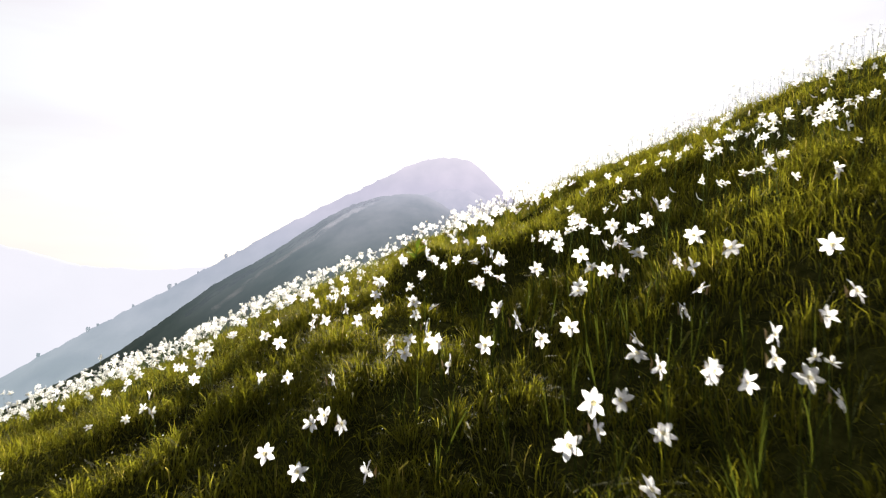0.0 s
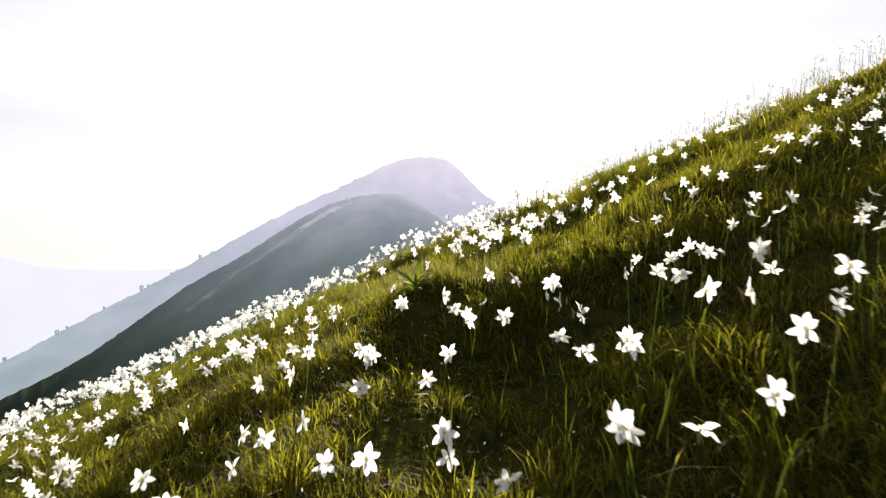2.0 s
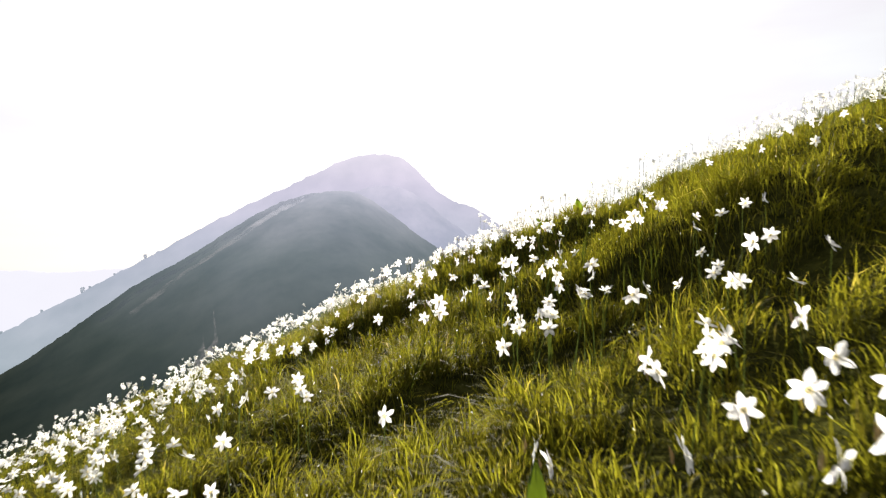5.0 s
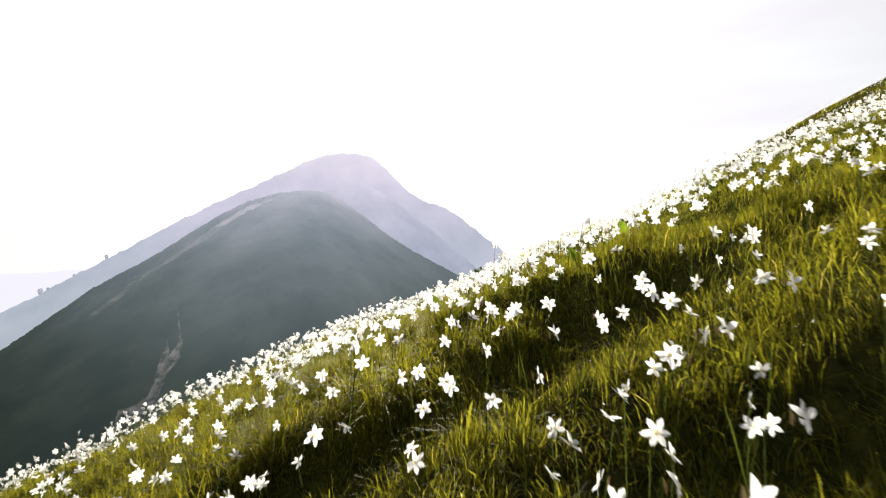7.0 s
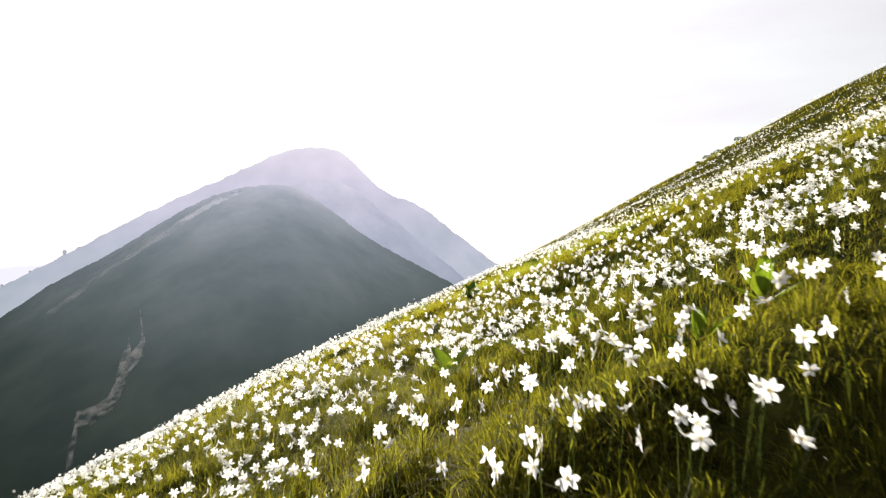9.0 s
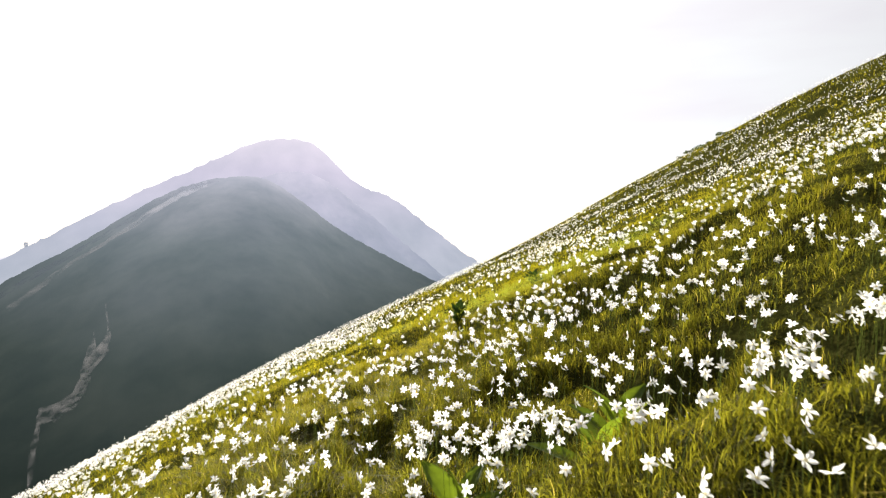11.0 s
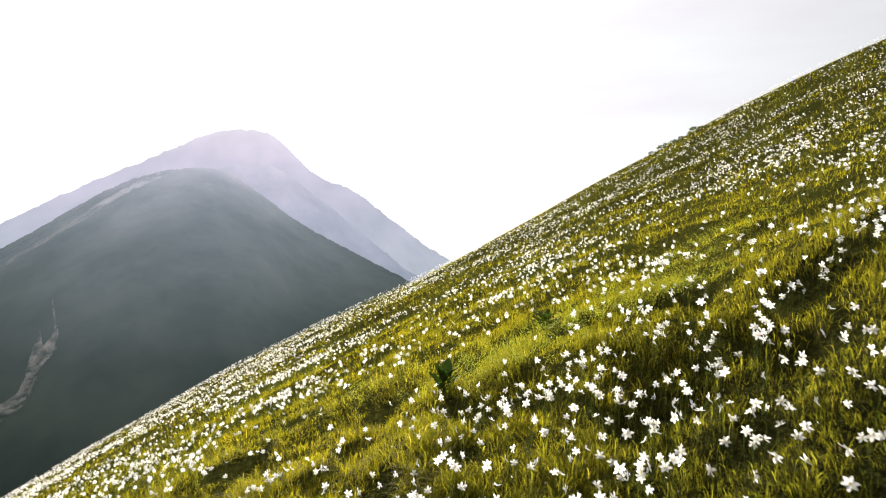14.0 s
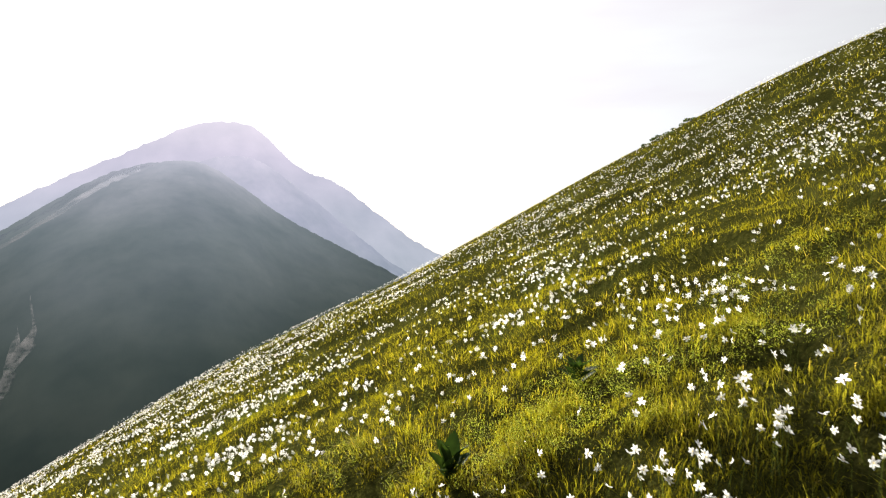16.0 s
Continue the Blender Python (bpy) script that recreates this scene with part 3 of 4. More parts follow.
def blades(x, y, rng, wide, tall, faces, tuft=0.15):
    """Bent blades of grass that spread from tufts, as points and triangles: five faces each, two where faces is 2, one where it is 1."""
    n = len(x)
    i, j = np.floor(x / tuft), np.floor(y / tuft)
    cx = (i + 0.5 + 0.42 * lattice(i, j, 0.77, 111)) * tuft
    cy = (j + 0.5 + 0.42 * lattice(i, j, 0.77, 112)) * tuft
    ox, oy = (x - cx) / tuft, (y - cy) / tuft
    x, y = x - 0.15 * (x - cx), y - 0.15 * (y - cy)
    z = ground_z(x, y) - 0.02
    phi = rng.uniform(0, 2 * np.pi, n)
    lean = rng.uniform(0.1, 1.4, n) if faces == 3 else rng.uniform(0.0, 1.15, n)
    L = tall * rng.uniform(0.5, 1.25, n) * (1.15 - 0.5 * np.minimum(np.hypot(ox, oy), 0.8)) * (0.85 + 0.4 * lattice(i, j, 0.77, 113))
    L = L * (1 - 0.18 * thinned_turf(x, y)) * (1 - 0.08 * np.clip(hollow_depth(x, y) / 0.15, 0, 1))
    L = np.minimum(L, np.maximum(heads(x, y) - z - 0.01, 0.07))
    w = wide * (0.55 + rng.gamma(2.0, 0.28, n))
    lx = np.cos(phi) * lean + 0.6 * ox - 0.14 + 0.35 * lattice(x, y, 0.5, 114)
    ly = np.sin(phi) * lean + 0.6 * oy - 0.05 + 0.35 * lattice(x, y, 0.5, 115)
    turn = rng.uniform(0, np.pi, n)
    up = 1 / np.sqrt(1 + lx * lx + ly * ly)
    p = np.stack([x, y, z], -1)
    t = np.stack([np.cos(turn), np.sin(turn), 0 * turn], -1) * w[:, None] / 2
    droop = rng.uniform(0.0, 0.45, n) * np.hypot(lx, ly)
    mid = p + np.stack([lx * L * 0.28, ly * L * 0.28, L * (0.35 + 0.25 * up)], -1)
    high = p + np.stack([lx * L * 0.62, ly * L * 0.62, L * (0.24 + 0.62 * up) - 0.3 * droop * L], -1)
    tip = p + np.stack([lx * L * 0.95, ly * L * 0.95, L * (0.12 + 0.88 * up) - droop * L], -1)
    b = np.arange(n)[:, None]
    if faces == 3:
        V = [p - t, p + t, mid + t * 0.95, mid - t * 0.95, high + t * 0.7, high - t * 0.7, tip]
        F = [b * 7 + [0, 1, 2], b * 7 + [0, 2, 3], b * 7 + [3, 2, 4], b * 7 + [3, 4, 5], b * 7 + [5, 4, 6]]
    elif faces == 2:
        V, F = [p, mid + t, mid - t, tip], [b * 4 + [0, 1, 2], b * 4 + [2, 1, 3]]
    else:
        V, F = [p - t, p + t, tip], [b * 3 + [0, 1, 2]]
    return np.stack(V, 1).reshape(-1, 3), np.stack(F, 1).reshape(-1, 3)


def build_grass():
    rng = np.random.RandomState(7)
    x, y = scatter(grass_density, -9, 13, -2, 26, 0.2, rng)
    fx, fy = scatter(grass_density, -60, 110, 2, 170, 0.6, rng)
    outer = (fx < -9) | (fx >= 13) | (fy >= 26)
    x, y = np.concatenate([x, fx[outer]]), np.concatenate([y, fy[outer]])
    d = from_trail(x, y)
    V, F, count = [], [], 0
    for lo, hi, faces in ((0, 1.3, 3), (1.3, 4.0, 2), (4.0, 999, 1)):
        k = (d >= lo) & (d < hi)
        v, f = blades(x[k], y[k], rng, (0.0033 - 0.0005 * smooth(1.5, 4.0, d[k])) * (1 + d[k] / 6.5 + 0.8 * smooth(6, 12, d[k])) * (1.1 if faces < 3 else 1.12), turf_height(x[k], y[k]) * (1 - 0.18 * smooth(1.0, 3.0, d[k]) + np.minimum(d[k], 60) / 70), faces)
        V.append(v)
        F.append(f + count)
        count += len(v)
    me = fast_mesh("meadow_grass", np.concatenate(V), np.concatenate(F), GRASS)
    tagged(new("meadow_grass", me), "long green and straw-tipped meadow grass, leaning, lit from behind", "grass", kind="stuff")


build_grass()


# ---------------------------------------------------------------- narcissi
def part(name, mesh, parent, m=None, label=""):
    ob = new(name, mesh)
    ob.parent = parent
    if m is not None:
        ob.matrix_basis = m
    return tagged(ob, label)


def tube(points, radii, sides=5):
    """Points and quads of a bent tube."""
    pts = np.array(points, float)
    V, F = [], []
    for k, (p, r) in enumerate(zip(pts, radii)):
        d = pts[min(k + 1, len(pts) - 1)] - pts[max(k - 1, 0)]
        q = Vector(d).to_track_quat("Z", "Y").to_matrix()
        for s in range(sides):
            a = 2 * math.pi * s / sides
            V.append(tuple(Vector(p) + q @ Vector((r * math.cos(a), r * math.sin(a), 0))))
    for k in range(len(pts) - 1):
        for s in range(sides):
            F.append((k * sides + s, k * sides + (s + 1) % sides, (k + 1) * sides + (s + 1) % sides, (k + 1) * sides + s))
    return np.array(V), np.array(F)


def blade_leaf(length, width, arch, rows=5, fold=0.25, tip=1.0):
    """A leaf along +y with a folded midrib, as a grid of three columns."""
    t = np.linspace(0, 1, rows)
    w = width / 2 * np.sin(np.pi * np.clip(t * 0.93 + 0.06, 0, 1)) ** tip
    P = np.zeros((rows, 3, 3))
    for c, s in enumerate((-1, 0, 1)):
        P[:, c, 0] = s * w
        P[:, c, 1] = length * t
        P[:, c, 2] = arch * t * t * length + (abs(s) * fold - fold / 2) * w
    return P


def strap_leaf(length, width, bend):
    t = np.linspace(0, 1, 6)
    w = width / 2 * (1 - t ** 4)
    P = np.zeros((6, 2, 3))
    for c, s in enumerate((-1, 1)):
        P[:, c] = np.stack([s * w, bend * length * t * t, length * t * (1 - 0.25 * bend * t)], -1)
    return P


def petal_mesh(seed):
    rnd = random.Random(seed)
    P = blade_leaf(0.031, 0.0170, rnd.uniform(-0.35, 0.12), 6, 0.18, 0.65)
    P[..., 2] += 0.0012 * np.sin(P[..., 1] * 260 + seed) * (np.abs(P[..., 0]) > 0.002)
    P[..., 0] += rnd.uniform(-0.08, 0.08) * P[..., 1]
    return grid_mesh("petal", P, PETAL)


PETALS = [petal_mesh(k) for k in range(6)]


def cup_mesh():
    a = np.linspace(0, 2 * np.pi, 11)
    P = np.stack([np.stack([r * np.cos(a), r * np.sin(a), np.full(11, h) + f * np.sin(5 * a)], -1)
                  for r, h, f in ((0.0015, 0.0005, 0), (0.0042, 0.0012, 0), (0.0058, 0.0034, 0.0005), (0.0066, 0.0040, 0.0007))])
    return grid_mesh("corona", P, CUP)


CORONA = cup_mesh()
TALL = 0.36


def narcissus(seed):
    """One poet's narcissus at the world's origin: a stem, two strap leaves, a sheath, and a flower that looks along -y."""
    rnd = random.Random(seed)
    root = tagged(new("narcissus"), "white six-petalled narcissus with a small yellow cup on a green stem", "flower", "narcissi in the meadow")
    sway = rnd.uniform(-0.05, 0.05)
    top = Vector((0, 0, TALL))
    pts = [(sway * 0.1, 0.032, -0.16), (sway * 0.2, 0.03, 0), (sway * 0.6, 0.025, TALL * 0.4), (sway * 0.5, 0.02, TALL * 0.8), (sway * 0.1, 0.018, TALL * 0.97), (0, 0.010, TALL * 1.005), (0, 0.002, TALL)]
    V, F = tube(pts, (0.0018, 0.0018, 0.0018, 0.0017, 0.0016, 0.0015, 0.0022))
    part("stem", fast_mesh("stem", V, F, STEM, True), root)
    tilt = rnd.uniform(28, 96)
    face = Matrix.Translation(top) @ pose(0, 0, 0, tilt, rnd.uniform(-14, 14), 0)
    for k in range(6):
        lift = rnd.uniform(-16, 28) + (4 if k % 2 else 0)
        m = face @ pose(0, 0, 0.0006 * (k % 2), 0, 0, 60 * k + rnd.uniform(-13, 13)) @ pose(0, 0.003, 0, lift, rnd.uniform(-12, 12), 0)
        part("petal", PETALS[rnd.randrange(6)], root, m)
    part("corona", CORONA, root, face @ Matrix.Translation((0, 0, 0.001)), "small yellow cup")
    for k in range(2):
        turn = rnd.uniform(0, 360)
        leaf = grid_mesh("leaf", strap_leaf(rnd.uniform(0.20, 0.27), rnd.uniform(0.005, 0.007), rnd.uniform(0.1, 0.35)), STEM)
        part("leaf", leaf, root, pose(0, 0.03, -0.05, 0, 0, turn))
    V, F = tube([(0, 0.0185, TALL * 0.955), (0.001, 0.0195, TALL * 1.0), (0.002, 0.024, TALL * 1.035)], (0.0028, 0.0034, 0.0006))
    part("sheath", fast_mesh("sheath", V, F, SPATHE, True), root, None, "papery brown sheath")
    return root


STRETCH_A = [0.45, 1.39, 0.01, 0.57, 1.41, 0.18, 0.84, 1.45, 0.01, 0.36, 1.49, 0.14, 0.51, 1.50, 0.01, 0.82, 1.52, 0.01, 0.71, 1.56, 0.01, 0.33, 1.57, 0, 0.39, 1.57, 0.01, 0.79, 1.60, 0.01, 0.66, 1.62, 0.01, 0.46, 1.63, 0.01, 0.40, 1.65, 0.01, 0.55, 1.65, 0.04, 0.83, 1.68, 0.01, 0.96, 1.69, 0.01, 0.52, 1.72, 0.04, 1.06, 1.74, 0.02, -0.14, 1.76, 0, -0.35, 1.89, 0, 0.71, 1.91, -0.01, 0.60, 1.98, -0.09, 1.16, 2.00, 0.02, -0.26, 2.03, 0, 0.26, 2.05, 0.06, 0.42, 2.05, -0.02, 0.78, 2.05, 0.04, -0.50, 2.08, -0.01, 0.82, 2.08, -0.05, 0.17, 2.09, 0.01, 0.92, 2.10, 0.04, 0.06, 2.11, -0.01]
STRETCH_B = [-0.33, 2.13, 0, 0.35, 2.14, -0.07, 0.78, 2.17, 0.02, 0.95, 2.17, 0.01, 0.47, 2.18, 0.02, 0.85, 2.21, 0.07, 0.02, 2.24, 0.02, 0.63, 2.26, 0, 0.50, 2.29, -0.01, 0.01, 2.35, -0.03, 0.72, 2.37, 0.01, 0.61, 2.39, -0.02, 0.23, 2.41, -0.02, -0.37, 2.44, -0.03, 0.57, 2.45, -0.01, -0.16, 2.47, 0, -0.03, 2.48, 0, 0.55, 2.52, 0.03, 0.71, 2.52, 0.01, -0.11, 2.54, -0.09, 0.25, 2.57, 0.04, -0.17, 2.58, -0.08, -0.03, 2.64, -0.10, 0.40, 2.64, 0, 0.16, 2.64, 0.04, -0.10, 2.66, -0.09, -0.60, 2.67, -0.03, -0.71, 2.68, 0.01, -0.01, 2.71, -0.01, 0.72, 2.72, 0.05, 0.80, 2.72, 0.01, 0.18, 2.72, 0.01]
STRETCH_C = [0.50, 2.73, 0.04, 0.59, 2.75, 0.11, 0.76, 2.80, -0.04, 0.89, 2.81, 0.01, 0.94, 2.85, 0.06, 0.27, 2.94, 0.03, -0.27, 2.94, 0.01, -0.11, 2.99, -0.03, 1.03, 2.99, 0.01, 0.55, 3.00, 0.02, -0.10, 3.01, -0.10, 0.29, 3.02, 0, 0.50, 3.09, 0.02, -0.38, 3.09, -0.04, 0.91, 3.14, 0.07, 0.65, 3.14, 0.05, 0.17, 3.15, 0.01, -0.61, 3.15, 0.01, -0.77, 3.15, -0.01, 0.24, 3.17, -0.06, -1.22, 3.22, -0.03, 0.70, 3.23, 0.01, -0.88, 3.26, 0.03, -0.15, 3.28, -0.02, 0.52, 3.29, 0, -0.48, 3.31, -0.01, 0.26, 3.31, -0.01, -1.50, 3.34, -0.04, -0.09, 3.35, 0, -0.60, 3.38, -0.04, -0.66, 3.39, -0.01, -0.34, 3.41, -0.02]
STRETCH_D = [0.23, 3.42, 0, -0.03, 3.47, 0.03, 0.22, 3.50, 0.04, 0.09, 3.56, -0.03, 0.23, 3.56, 0.02, -0.33, 3.56, 0, -0.33, 3.62, 0, -0.37, 3.68, 0.01, -0.94, 3.69, 0, 0.14, 3.72, 0.03, -0.06, 3.75, 0, -0.62, 3.80, -0.01, -1.24, 3.81, 0.03, -0.09, 3.84, 0.04, -0.75, 3.85, 0, 0.07, 3.90, 0.04, 0.92, 4.12, 0.01, -0.73, 4.14, -0.03, -0.63, 4.16, -0.02, -0.26, 4.18, 0.01, -0.65, 4.23, -0.04, -0.26, 4.24, -0.01, -0.73, 4.29, 0, -0.26, 4.31, -0.02, -1.34, 4.50, 0.06, -1.18, 4.52, 0.04, 0.74, 4.58, 0.03, 0.68, 4.58, 0, 0.92, 4.59, 0.04, -1.03, 4.65, 0.02, 0.32, 4.67, 0, 0.12, 4.70, 0.10]
STRETCH_E = [0.51, 4.71, 0, 0.34, 4.73, -0.03, -1.24, 4.76, 0.04, 0.43, 4.76, 0, 0.65, 4.78, 0, 0.14, 4.80, 0.01, -0.76, 4.88, -0.08, 0.31, 4.90, 0.01, 0.70, 4.93, 0, -0.34, 4.93, -0.02, 0.55, 4.96, 0, 0.02, 4.98, 0, 0.24, 4.99, 0, -0.68, 5.00, 0.01, 0.44, 5.00, 0, -1.20, 5.01, 0.03, 0.73, 5.02, 0, 0.15, 5.03, -0.01, 0.65, 5.03, -0.01, 0.33, 5.04, 0, -0.82, 5.08, 0.01, -1.25, 5.12, 0.01, -0.16, 5.13, 0, -0.81, 5.15, -0.03, -0.70, 5.16, -0.06, -0.67, 5.21, -0.04, 0.08, 5.21, 0.03, 0.21, 5.23, 0, 0.40, 5.23, 0, -0.16, 5.24, -0.02, 0.12, 5.34, 0, -1.24, 5.54, -0.04]
STRETCH_F = [-1.83, 5.68, 0.03, 0.28, 5.79, -0.01, 1.24, 5.82, -0.01, 0.70, 5.86, -0.03, 0.77, 5.87, -0.04, -0.09, 5.90, -0.03, -0.98, 5.92, -0.06, -1.10, 6.03, -0.12, -1.55, 6.05, -0.08, 0.17, 6.19, 0, 0.30, 6.21, 0.02, 0.03, 6.31, 0, 0.21, 6.35, 0, 0.16, 6.39, 0.03, -0.25, 6.40, 0.09, -0.23, 6.54, 0.01, 0.07, 6.55, 0.09, 0.53, 6.58, 0.06, 0.62, 6.59, 0.05, 0.63, 6.70, 0, -0.11, 6.70, 0, -0.28, 6.74, -0.03, 0.09, 6.78, -0.01, -0.26, 6.79, 0.01, 0.36, 6.81, -0.03, 0.84, 6.82, 0, 0.79, 6.88, 0.02, 0.89, 6.88, -0.02, 0.38, 7.08, 0.07, 0.25, 7.10, 0.06, 0.09, 7.11, -0.16, 0.32, 7.17, 0]
STRETCH_G = [-0.92, 7.20, 0.02, 0.67, 7.23, 0.03, 0.94, 7.27, 0.05, -0.32, 7.29, 0.01, -0.49, 7.31, -0.05, 0.66, 7.33, 0.03, 0.03, 7.39, 0.03, 0.54, 7.42, -0.10, 0.50, 7.54, 0, -0.06, 7.56, -0.05, -0.26, 7.63, 0, 0.85, 7.64, 0.05, -0.17, 7.67, 0.01, 0.32, 7.67, 0, 0.18, 7.69, 0.01, -0.29, 7.70, -0.14, -0.60, 7.75, 0.05, -0.50, 7.76, 0.02, 0.57, 7.78, -0.04, 0.39, 7.78, -0.08, -0.16, 7.81, -0.02, 0.49, 7.85, -0.09, 0.58, 7.88, -0.04, 0.01, 7.96, -0.03, 0.06, 7.99, 0.01, -0.23, 8.03, -0.01, -0.30, 8.04, 0, 0.67, 8.06, -0.07, 0.28, 8.06, 0, -0.11, 8.19, 0.01, -0.44, 8.20, 0.09, 0.19, 8.20, 0]
STRETCH_H = [0.04, 8.23, 0.09, -0.29, 8.24, 0.10, -0.07, 8.25, 0.06, 1.02, 8.25, 0.09, 0.20, 8.28, -0.02, -0.56, 8.32, 0, 0.12, 8.33, 0, -0.68, 8.33, 0.08, -0.36, 8.41, 0.10, -0.02, 8.41, 0, 0.05, 8.41, 0, 0.13, 8.43, 0, -0.61, 8.47, 0.06, 1.54, 8.50, 0.14, 0.63, 8.51, 0, 1.11, 8.53, -0.14, -0.46, 8.54, 0.09, -0.47, 8.61, 0.09, 0.86, 8.72, 0.04, 0.54, 8.76, -0.07, 0.08, 8.76, 0, 0.98, 8.77, 0.05, -1.11, 8.78, 0.02, 1.12, 8.83, 0.05, -0.27, 8.83, 0.05, 0.91, 8.84, -0.07, 0.56, 8.88, 0, 0.95, 8.88, -0.09, 0.38, 8.88, -0.03, 0.23, 8.89, -0.16, -0.44, 8.89, 0.08, 1.68, 8.90, 0.11]
STRETCH_I = [-0.26, 8.94, 0.05, 0.71, 8.95, 0.05, -0.49, 8.98, 0.01, 0.10, 8.99, -0.02, 0.29, 9.00, -0.02, 0.83, 9.00, 0.02, 0.93, 9.04, 0.06, 0.54, 9.10, -0.01, -1.09, 9.14, 0.02, -0.46, 9.15, 0.01, -0.03, 9.16, 0, -0.92, 9.18, 0.03, -0.57, 9.20, 0.03, -0.01, 9.23, -0.02, 0.49, 9.24, -0.02, 0.93, 9.28, 0.10, 0.11, 9.29, -0.01, 0.32, 9.30, -0.01, 0.85, 9.33, 0.07, 0.29, 9.33, -0.01, 0.61, 9.34, 0, 0, 9.34, -0.02, 0.90, 9.41, 0, 0.99, 9.42, 0, 0.71, 9.46, 0, -0.11, 9.48, -0.04, 0.78, 9.49, 0.05, 0.31, 9.51, -0.02, 0.57, 9.54, -0.03, -0.50, 9.56, 0.03, 1.05, 9.60, 0.08, 0.81, 9.61, 0]
STRETCH_J = [0.68, 9.66, 0.02, -0.34, 9.69, 0, 0.51, 9.70, 0, 0.89, 9.70, 0, -0.02, 9.74, -0.02, 0.43, 9.75, -0.01, 0.28, 9.76, -0.01, 0.75, 9.80, 0, 0.11, 9.82, -0.02, 0.32, 9.85, -0.03, 0.05, 9.97, -0.01, -0.08, 9.98, -0.01, 0.19, 10.01, -0.01, 0.69, 10.05, -0.04, 1.10, 10.06, 0.03, 1.52, 10.10, 0.01, 0.32, 10.18, -0.04, -0.54, 10.29, -0.01, 0.10, 10.31, -0.01, -0.22, 10.32, -0.04, -0.11, 10.34, 0, 0.45, 10.36, 0, -0.21, 10.40, -0.04, 0.24, 10.42, 0, -0.54, 10.49, -0.01, 1.32, 10.65, 0, 0.15, 10.69, 0.02, -0.45, 10.70, -0.02, -0.10, 10.81, 0.01, -0.88, 10.89, -0.02, -0.63, 11.16, -0.01, -0.19, 11.25, -0.02]
STRETCH_K = [-0.83, 11.85, 0.01, 1.79, 12.12, -0.13, 2.00, 12.20, -0.13, 1.13, 12.34, -0.04, 1.66, 12.48, 0.03, 2.01, 12.50, -0.02, 2.37, 12.55, -0.07, 1.82, 12.56, -0.01, 1.34, 12.75, 0.01, 2.22, 12.95, 0.04, 1.46, 13.15, -0.05, 1.24, 13.16, 0.03, 2.20, 13.19, -0.05, 2.26, 13.20, 0.04, 1.16, 13.21, -0.02, 1.51, 13.27, 0.08, 2.16, 13.34, 0.03, 3.09, 13.42, -0.12, 1.83, 13.42, 0.01, 2.41, 13.45, 0.04, 2.32, 13.48, 0.03, 2.09, 13.68, 0, 2.25, 13.73, -0.02, 2.83, 13.77, -0.04, 1.25, 13.79, 0.04, 2.49, 13.80, -0.04, 2.03, 13.85, 0.01, 2.93, 13.85, 0.06, 0.83, 13.97, -0.03, 1.60, 14.00, 0.04, 2.05, 14.06, 0.02, 2.52, 14.10, 0]
STRETCH_L = [1.80, 14.17, 0.04, 1.31, 14.29, 0, 3.23, 14.35, -0.04, 2.98, 14.37, -0.05, 2.38, 14.38, 0.02, 2.28, 14.39, 0, 3.53, 14.40, -0.05, 2.34, 14.46, 0.04, 2.11, 14.55, -0.04, 2.75, 14.55, -0.02, 3.00, 14.57, 0.06, 3.31, 14.67, -0.08, 0.20, 14.68, -0.11, 3.02, 14.73, -0.08, 1.45, 14.92, -0.01, 2.46, 15.11, 0.02, 2.14, 15.15, -0.04, 2.16, 15.21, -0.06, 1.28, 15.30, -0.02, 3.51, 15.34, 0.06, 1.46, 15.37, -0.09, 3.88, 15.43, 0.02, 2.27, 15.45, -0.03, 3.42, 15.52, 0.02, 2.02, 15.60, -0.05, 3.64, 15.78, 0.03, 2.86, 15.85, 0.02, 3.37, 16.07, -0.02]
PLACED = np.array(STRETCH_A + STRETCH_B + STRETCH_C + STRETCH_D + STRETCH_E + STRETCH_F + STRETCH_G + STRETCH_H + STRETCH_I + STRETCH_J + STRETCH_K + STRETCH_L).reshape(-1, 3)


def plant_narcissi():
    rnd = random.Random(5)
    kinds = [narcissus(k) for k in range(14)]
    used = set()
    for x, y, higher in PLACED:
        z = float(heads(x, y)) + higher
        k = rnd.randrange(len(kinds))
        size = rnd.uniform(0.84, 1.06)
        m = pose(x, y, z, rnd.gauss(0, 7), rnd.gauss(0, 7), rnd.gauss(4, 58)) @ Matrix.Translation((0, 0, -TALL * size))
        if k in used:
            ob = copy_thing(kinds[k], m)
        else:
            ob = kinds[k]
            ob.matrix_basis = m
            used.add(k)
        ob.scale = (size, size, size)


plant_narcissi()


